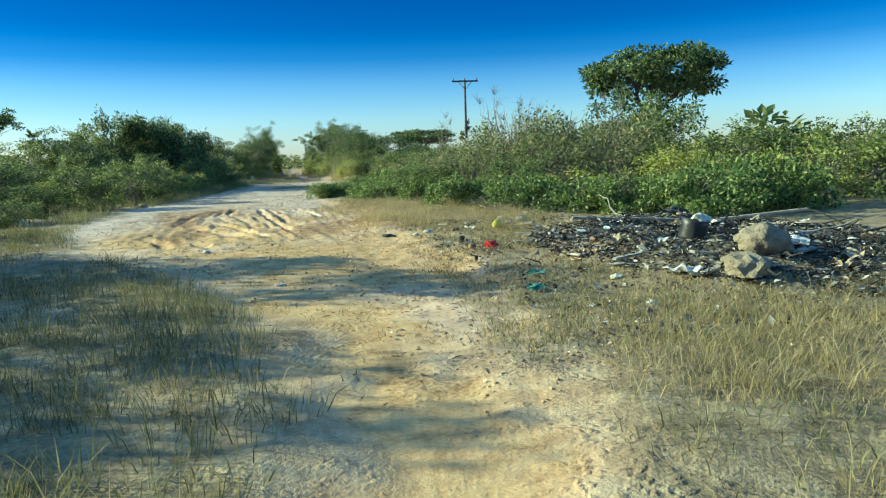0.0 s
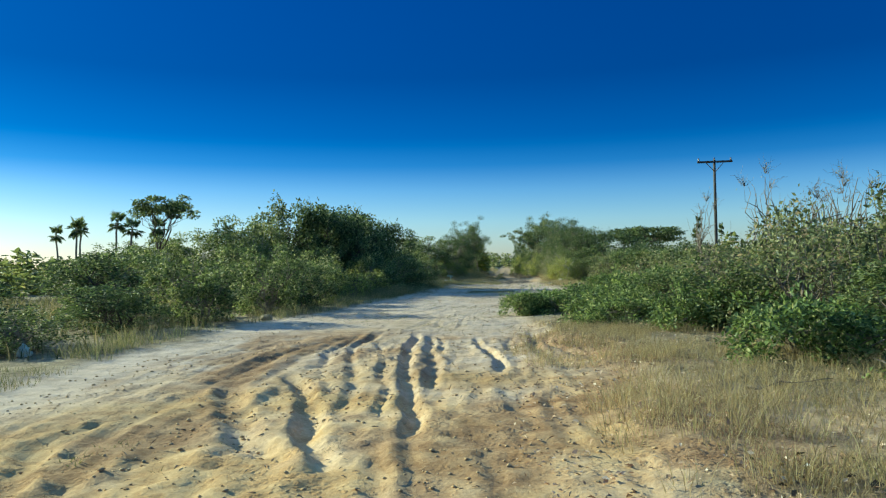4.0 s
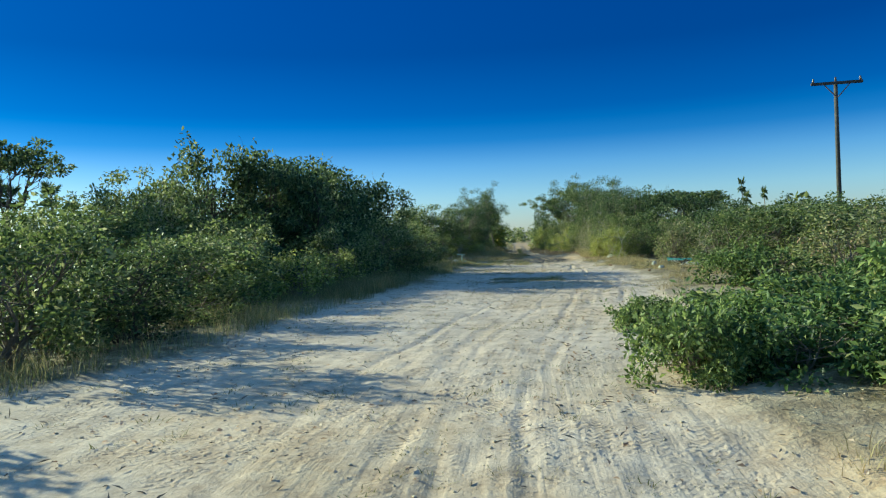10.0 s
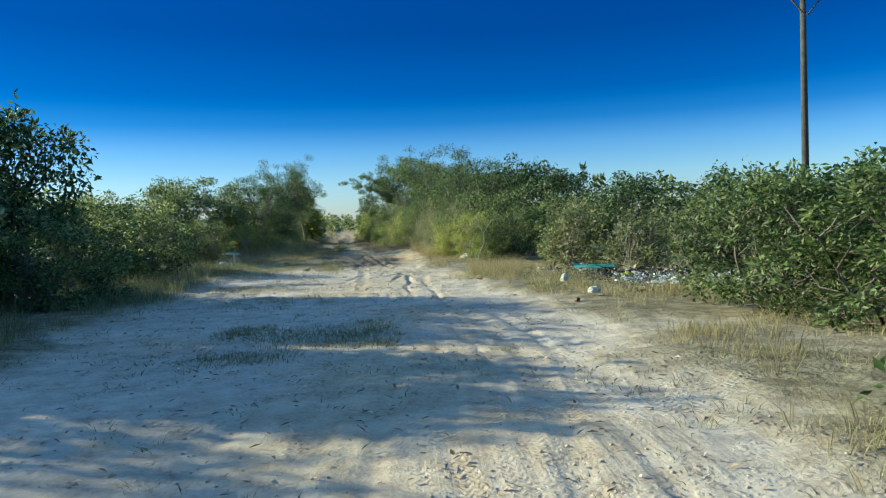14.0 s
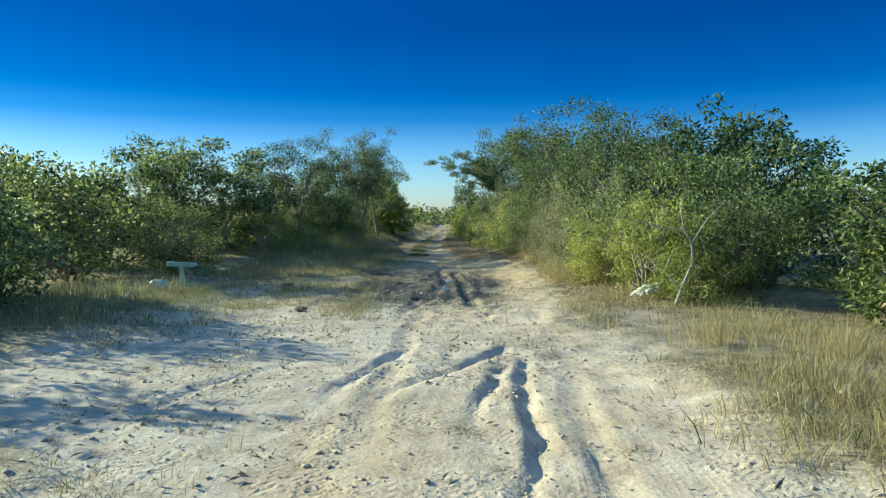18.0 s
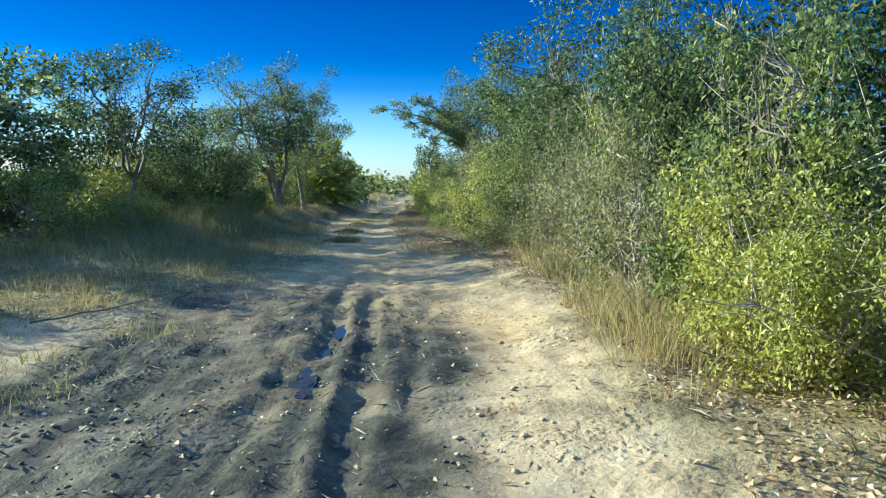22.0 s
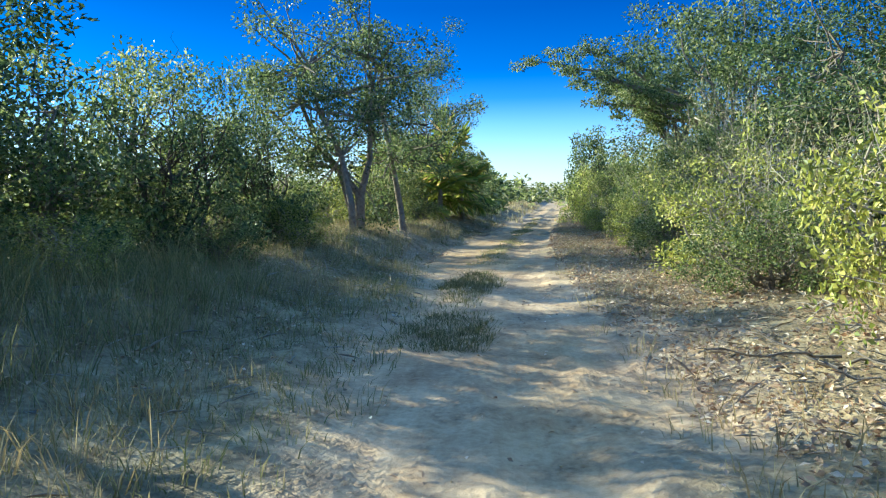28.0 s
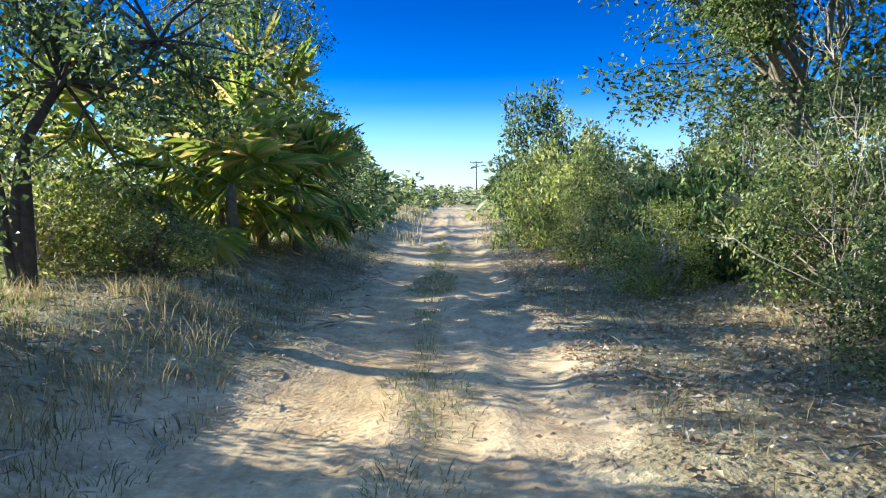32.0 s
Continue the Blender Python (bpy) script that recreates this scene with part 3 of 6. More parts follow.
def bush_pattern(kind, name, seed, r, h, clumps, per, size, mat, stem_mat, label, low=0.05, stems=7, bare=0.0, twigs=0, flat=0.8, branches=True, thin=1.0):
    """A many-stemmed shrub of radius r and height h."""
    rng = np.random.default_rng(seed)
    ob = new(name)
    tagged(ob, label, "bush")
    lobes = [(rng.normal(0, 0.33 * r, 2), h * (0.6 + 0.4 * rng.random())) for _ in range(5)]
    lobes[0] = (lobes[0][0] * 0.3, h)
    lines, ends = [], []
    roots = []
    for s in range(stems):
        a = rng.random() * 6.283
        base = np.array([math.cos(a), math.sin(a), 0]) * r * 0.15 * rng.random()
        lob = lobes[s % 5]
        tip = np.array([lob[0][0] + math.cos(a) * r * 0.25, lob[0][1] + math.sin(a) * r * 0.25, lob[1] * (0.75 + 0.2 * rng.random())])
        line = limb(rng, base - np.array([0, 0, 0.15]), tip, (0.022 + 0.008 * h) * thin, 0.008 * thin, 6, 0.25)
        lines.append(line)
        roots.append(line)
    for c in range(clumps):
        lob = lobes[rng.integers(0, 5)]
        a, f = rng.random() * 6.283, rng.random()
        top = lob[1]
        z = top * (low + (0.97 - low) * f)
        shape = math.sqrt(max(0.05, 1 - ((z / top - 0.42) / 0.62) ** 2))
        rad = r * 0.72 * shape * (0.55 + 0.5 * rng.random())
        e = np.array([lob[0][0] * 0.8 + math.cos(a) * rad, lob[0][1] * 0.8 + math.sin(a) * rad, z])
        if rng.random() >= bare:
            ends.append(e)
        line = roots[c % len(roots)]
        k = min(len(line) - 2, max(1, int(z / top * 5)))
        if branches:
            lines.append(limb(rng, line[k][0], e + rng.normal(0, 0.1, 3), (0.012 + 0.002 * h) * thin, 0.003, 3, 0.3))
    for k in range(twigs):
        e = ends[rng.integers(0, len(ends))] if ends else np.array([0, 0, h])
        out = unit(e * np.array([1, 1, 0.4]) + rng.normal(0, 0.4 * r, 3))
        lines.append(limb(rng, e, e + out * (0.25 + 0.5 * rng.random()) * r * 0.6, 0.007, 0.002, 4, 0.3))
    co, f = tube_arrays(lines, 3)
    tagged(child("branchwork", raw_mesh("branchwork", co, f, stem_mat, True), ob), kind="stuff")
    if ends:
        # shoots that break the outline
        shoots = [e + unit(e * np.array([1, 1, 1.2])) * (0.2 + 0.25 * rng.random()) * r * 0.45 for e in ends if rng.random() < 0.4]
        c1, f1 = sprigs(rng, ends, per, 0.26 * r ** 0.6, size, flat)
        c2, f2 = sprigs(rng, shoots or ends[:1], max(6, per // 5), 0.16 * r ** 0.6, size, 1.2)
        child("crown", raw_mesh("crown", np.concatenate([c1, c2]), np.concatenate([f1, f2 + len(c1)]), mat), ob)
    ob.parent = STORE
    patterns.setdefault(kind, []).append((ob, r, h))
    return ob


def tree_pattern(kind, name, seed, h, spread, trunk_r, crown_low, clumps, per, size, mat, bark, label, forks=3, fork_at=0.35, lean=0.1, flat=0.6, clump_r=0.45):
    """A tree: trunk, forking limbs and a crown of leaf clumps between crown_low and 1 of its height."""
    rng = np.random.default_rng(seed)
    ob = new(name)
    tagged(ob, label, "tree")
    fork = np.array([rng.normal(0, lean), rng.normal(0, lean), 1]) * h * fork_at
    fork[2] = h * fork_at
    trunk = [limb(rng, (0, 0, -0.2), fork, trunk_r, trunk_r * 0.75, 6, 0.10)]
    arms, ends = [], []
    mains = []
    for k in range(forks):
        a = 6.283 * (k + rng.random() * 0.6) / forks
        tip = np.array([math.cos(a) * spread * 0.55, math.sin(a) * spread * 0.55, h * (crown_low + (0.92 - crown_low) * (0.4 + 0.5 * rng.random()))])
        line = limb(rng, fork, tip, trunk_r * 0.62, trunk_r * 0.2, 7, 0.22)
        arms.append(line)
        mains.append(line)
    for c in range(clumps):
        a, q = rng.random() * 6.283, math.sqrt(rng.random())
        z = crown_low + (1 - crown_low) * rng.random()
        dome = 1 - 0.35 * q * q
        e = np.array([math.cos(a) * q * spread, math.sin(a) * q * spread, h * (crown_low + (z - crown_low) * dome)])
        ends.append(e)
        line = min(mains, key=lambda m: np.linalg.norm(m[5][0] - e))
        arms.append(limb(rng, line[3 + c % 4][0], e, trunk_r * 0.18, 0.006, 5, 0.22))
    co, f = tube_arrays(trunk, 9)
    bole = child("trunk", raw_mesh("trunk", co, f, bark, True), ob)
    for mine in mains:
        group = [mine] + [a for a in arms if any(a[0][0] is q[0] or np.allclose(a[0][0], q[0], atol=1e-6) for q in mine[3:]) and a is not mine]
        co, f = tube_arrays(group, 5)
        child("limb", raw_mesh("limb", co, f, bark, True), bole)
    if per:
        co, f = sprigs(rng, ends, per, clump_r, size, flat)
        child("crown", raw_mesh("crown", co, f, mat), ob)
    ob.parent = STORE
    patterns.setdefault(kind, []).append((ob, spread, h))
    return ob


def frond_arrays(rng, origin, direction, stalk, blade, count):
    """One fan-shaped palm leaf: a stalk and a fan of narrow blades."""
    d = unit(np.array(direction, float))
    tip = np.array(origin) + d * stalk
    tip[2] -= 0.12 * stalk
    sidew = unit(np.cross(d, np.array([0.0, 0, 1.0])) + 1e-6)
    normal = np.cross(sidew, d)
    a = np.linspace(-1.9, 1.9, count) + rng.normal(0, 0.05, count)
    along = np.cos(a)[:, None] * d + np.sin(a)[:, None] * sidew + normal * 0.1 - np.array([[0, 0, 0.25]])
    ln = blade * (0.75 + 0.25 * np.cos(a * 0.6)) * (0.9 + 0.2 * rng.random(count))
    co, f = leaf_arrays(np.repeat(tip[None], count, 0), along, np.repeat(normal[None], count, 0) + rng.normal(0, 0.15, (count, 3)), ln, ln * 0.11)
    return co, f, [(np.array(origin, float), 0.02), ((np.array(origin) + tip) / 2 + np.array([0, 0, 0.05]), 0.015), (tip, 0.01)]


def palm_pattern(kind, seed, h, fronds, stalk, blade, label, skirt=0.3, single=False):
    rng = np.random.default_rng(seed)
    ob = new("fan_palm")
    tagged(ob, label, "palm")
    top = np.array([rng.normal(0, 0.06 * h), rng.normal(0, 0.06 * h), h])
    co, f = tube_arrays([limb(rng, (0, 0, -0.2), top, 0.11, 0.085, 8, 0.06)], 8)
    child("trunk", raw_mesh("trunk", co, f, BARK, True), ob)
    cs, fs, base = [], [], 0
    for k in range(fronds):
        a, e = rng.random() * 6.283, -0.7 + 1.9 * rng.random() ** (1 + skirt)
        c, q, st = frond_arrays(rng, top, (math.cos(a) * math.cos(e), math.sin(a) * math.cos(e), math.sin(e)), stalk * (0.7 + 0.5 * rng.random()), blade, 17)
        c2, q2 = tube_arrays([st], 4)
        q2 = np.concatenate([q2[:, [0, 1, 2]], q2[:, [0, 2, 3]]])
        c, q = np.concatenate([c, c2]), np.concatenate([q, q2 + len(c)])
        if single:
            child("frond", raw_mesh("frond", c, q, LEAF_PALM), ob)
        cs.append(c)
        fs.append(q + base)
        base += len(c)
    if not single:
        child("leaf_head", raw_mesh("leaf_head", np.concatenate(cs), np.concatenate(fs), LEAF_DARK), ob)
    ob.parent = STORE
    patterns.setdefault(kind, []).append((ob, stalk + blade, h))


turn = random.Random(11)


def plant(kind, x, y, height, width=None, group="", label="", z=None, rot=None, pick=None):
    """Plants a copy of a pattern, scaled to height and width (full spread across)."""
    opts = patterns[kind]
    ob, r, h = opts[pick % len(opts)] if pick is not None else turn.choice(opts)
    sz = height / h
    sx = (width / 2 / r) if width else sz
    rz = turn.random() * 6.283 if rot is None else rot
    m = Matrix.LocRotScale((x, y, (ground_h(x, y) - 0.03) if z is None else z), Euler((0, 0, rz)), (sx, sx, sz))
    c = copy_thing(ob, m)
    c.parent = None
    c.matrix_basis = m
    return tagged(c, label, group=group)


for s in range(4):
    bush_pattern("leafy", "bush", 100 + s, 1.5, 2.8, 60, 86, 0.098, LEAF, BARK, "rounded green shrub with broad leaves beside the track", twigs=10)
for s in range(3):
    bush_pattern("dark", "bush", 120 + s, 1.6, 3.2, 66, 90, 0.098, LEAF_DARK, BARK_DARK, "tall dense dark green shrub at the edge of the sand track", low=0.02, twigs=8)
for s in range(3):
    bush_pattern("yellow", "bush", 140 + s, 1.3, 2.0, 40, 62, 0.092, LEAF_YELLOW, BARK, "sunlit yellow-green shrub with small bright leaves", low=0.03, twigs=8)
for s in range(3):
    bush_pattern("scrub", "bush", 160 + s, 1.5, 2.4, 46, 58, 0.095, LEAF_DRY, BARK, "half-bare grey scrub of tangled dry twigs", stems=10, bare=0.15, twigs=40)
for s in range(3):
    bush_pattern("vine", "creeper_mound", 180 + s, 1.7, 1.1, 52, 95, 0.105, LEAF_VINE, BARK, "low mound of green leafy creeper spilling onto the sand", low=0.0, stems=9, twigs=10, flat=0.6)
for s in range(3):
    bush_pattern("leafy_n", "bush", 400 + s, 1.5, 2.8, 64, 140, 0.060, LEAF, BARK, "rounded green shrub with small leaves beside the track", twigs=14, low=0.0)
for s in range(2):
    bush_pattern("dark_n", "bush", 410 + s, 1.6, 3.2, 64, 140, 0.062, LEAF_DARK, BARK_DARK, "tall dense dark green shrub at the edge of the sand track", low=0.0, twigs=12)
for s in range(3):
    bush_pattern("yellow_n", "bush", 420 + s, 1.3, 2.0, 50, 140, 0.054, LEAF_YELLOW, TWIG, "sunlit yellow-green shrub with small bright leaves", low=0.0, twigs=24)
for s in range(2):
    bush_pattern("scrub_n", "bush", 430 + s, 1.5, 2.4, 54, 90, 0.052, LEAF_DRY, TWIG, "half-bare grey scrub of tangled dry twigs", stems=12, bare=0.2, twigs=90)
for s in range(2):
    bush_pattern("far", "bush", 200 + s, 1.7, 2.8, 34, 13, 0.36, LEAF, BARK_DARK, "distant green savanna shrub", stems=4, branches=False)
for s in range(2):
    bush_pattern("bare", "bush", 220 + s, 1.3, 3.2, 34, 2, 0.06, LEAF_DRY, BARK, "leafless grey shrub of fine bare twigs", stems=9, bare=0.6, twigs=110)
for s in range(3):
    bush_pattern("tangle", "bush", 230 + s, 1.2, 2.0, 26, 40, 0.055, LEAF_YELLOW, TWIG, "tangle of pale bare stems and dead creeper hanging in the thicket", stems=6, bare=0.45, twigs=70, low=0.0, thin=0.4)
for s in range(3):
    tree_pattern("tree", "tree", 240 + s, 5.0, 1.9, 0.075, 0.32, 54, 84, 0.125, LEAF, BARK_PALE, "slender savanna tree with pale forked trunk and broad leaves", forks=4, fork_at=0.22, lean=0.15)
for s in range(2):
    tree_pattern("tree_n", "tree", 250 + s, 5.0, 1.9, 0.085, 0.36, 80, 170, 0.064, LEAF_DARK, BARK, "tall dark tree with small leaves behind the thicket", forks=4, fork_at=0.25, lean=0.15)
for s in range(2):
    tree_pattern("umbrella", "umbrella_tree", 260 + s, 6.0, 3.0, 0.16, 0.66, 84, 95, 0.19, LEAF_DARK, BARK_DARK, "flat-topped umbrella tree with dark spreading crown", forks=5, fork_at=0.4, flat=0.5, clump_r=0.55)
tree_pattern("umbrella_small", "umbrella_tree", 270, 5.0, 1.5, 0.075, 0.80, 46, 70, 0.12, LEAF_DARK, BARK_DARK, "small umbrella tree with layered crown", forks=5, fork_at=0.45, flat=0.35, clump_r=0.30)
for s in range(2):
    palm_pattern("palm", 280 + s, 4.2, 22, 0.5, 0.55, "slim fan palm standing in the savanna scrub")
palm_pattern("palm_low", 290, 1.3, 30, 0.9, 0.75, "clump of low yellow-green fan palm leaves", 0.0, True)
palm_pattern("palm_low", 291, 0.9, 26, 0.9, 0.75, "clump of low yellow-green fan palm leaves", 0.0, True)

# ---- planting: x, y, height, width ----
LEFT = (
    ("dark", -11.0, 28.5, 2.0, 4.0), ("leafy", -13.5, 33, 2.3, 4), ("dark", -9.2, 33.0, 1.7, 3.4), ("leafy", -7.2, 36.2, 1.8, 3.0), ("leafy", -6.6, 33.8, 1.5, 2.4), ("yellow", -6.2, 36.0, 1.2, 1.8), ("leafy", -7.6, 38.8, 2.0, 3.0), ("yellow", -6.0, 38.6, 1.3, 2.0),
    ("leafy", -10.6, 38.5, 2.3, 3.4), ("dark", -8.2, 41.0, 2.4, 3.2), ("dark", -8.2, 45.0, 4.5, 4.0), ("dark", -11.2, 44.5, 4.9, 4.2), ("dark", -9.6, 45.4, 4.8, 4.2), ("dark", -6.9, 44.6, 4.2, 3.4), ("dark", -12.9, 44.0, 3.7, 3.6), ("leafy", -10.6, 41.6, 2.8, 3.2), ("dark", -9.2, 48.6, 5.0, 4.4), ("dark", -10.6, 49.2, 5.2, 4.2), ("dark", -8.0, 50.0, 4.6, 4.2), ("dark", -9.6, 51.0, 4.8, 4.2), ("yellow", -5.9, 40.6, 1.3, 2.0), ("leafy", -5.9, 42.6, 2.0, 2.2),
    ("dark", -6.9, 47.2, 4.3, 3.8), ("leafy", -5.7, 45.4, 2.4, 2.6), ("dark", -6.8, 50.4, 4.0, 3.6), ("leafy", -5.4, 48.6, 1.8, 2.2), ("dark", -6.2, 53.8, 2.4, 3.2), ("leafy", -5.4, 56.6, 2.2, 2.8),
    ("leafy", -8.5, 58.0, 2.8, 3.6), ("dark", -6.7, 58.4, 1.8, 2.6), ("leafy", -7.3, 62.4, 2.8, 3.2), ("leafy", -5.4, 63.6, 1.8, 2.6), ("leafy", -9.5, 65.5, 3.1, 3.6), ("dark", -6.4, 66.4, 2.0, 2.8),
    ("leafy", -5.6, 68.6, 2.0, 2.8), ("yellow", -5.0, 71.6, 1.5, 2.4), ("leafy", -8.0, 70.0, 3.2, 3.4), ("dark", -5.8, 73.6, 2.9, 3.2), ("yellow", -7.6, 76.4, 1.6, 3.0), ("leafy", -4.4, 73.0, 2.5, 2.6), ("leafy", -4.3, 75.0, 2.6, 2.4), ("leafy", -3.9, 71.4, 1.4, 2.0), ("dark", -3.7, 74.3, 2.3, 2.1), ("dark", -3.4, 76.5, 2.2, 1.8), ("yellow", -4.4, 67.8, 1.3, 2.0), ("yellow", -3.5, 68.8, 0.9, 1.4), ("yellow", -3.4, 72.2, 0.6, 1.2), ("leafy", -3.0, 74.0, 0.7, 1.1), ("yellow", -3.2, 76.4, 0.8, 1.2), ("yellow", -3.6, 69.6, 0.7, 1.3), ("leafy", -4.4, 76.8, 2.4, 2.4), ("yellow", -5.2, 79.0, 1.3, 2.2),
    ("leafy", -3.7, 83.8, 2.4, 2.0), ("yellow", -4.6, 87.2, 1.7, 2.2), ("leafy", -3.3, 86.8, 1.1, 1.6), ("yellow", -5.2, 83.6, 1.5, 2.2), ("yellow", -6.4, 81.5, 1.0, 2.6), ("yellow", -8.5, 84.0, 1.1, 2.8), ("leafy", -11.0, 83.0, 1.6, 3.4), ("leafy", -12.0, 88.0, 1.8, 3.4), ("dark", -2.9, 92.6, 2.5, 2.2), ("dark", -3.2, 95.2, 2.6, 2.6), ("leafy", -3.4, 98.0, 2.4, 2.6),
    ("leafy", -3.6, 102.0, 2.2, 3.0), ("leafy", -3.8, 107.0, 2.0, 3.2), ("yellow", -5.8, 89.4, 1.6, 2.6), ("yellow", -6.6, 84.0, 1.6, 2.6),
    ("leafy", -9.0, 94.0, 1.8, 3.6), ("leafy", -11.5, 73.0, 2.0, 4.0), ("dark", -11.0, 56.0, 2.8, 4.0), ("leafy", -12.5, 50.0, 2.6, 4.0), ("leafy", -14.0, 40.0, 1.8, 3.4), ("yellow", -12.0, 36.5, 1.2, 2.6),
    ("leafy", -6.5, 29.6, 2.0, 2.5), ("leafy", -7.4, 26.6, 1.8, 2.5), ("dark", -6.3, 31.6, 1.6, 2.2), ("dark", -8.4, 25.0, 1.1, 2.6), ("dark", -10.5, 22.0, 1.3, 3.0), ("leafy", -7.8, 21.0, 0.8, 2.0), ("dark", -12.0, 18.0, 1.4, 3.2), ("dark", -9.1, 9.1, 3.4, 4.0), ("dark", -10.0, 11.7, 3.0, 4.0), ("dark", -10.8, 14.3, 2.4, 3.4), ("dark", -8.9, 5.5, 3.2, 3.8),
)


def stand_in(k, x, y):
    """Fine-leaved patterns where the track runs close by, coarse ones far off."""
    if k in ("leafy", "dark", "yellow", "scrub") and 57 < y < 93 and abs(x) < 5.5:
        return k + "_n"
    return "far" if k in ("leafy", "dark") and (x < -14 or x > 16 or y > 99) else k


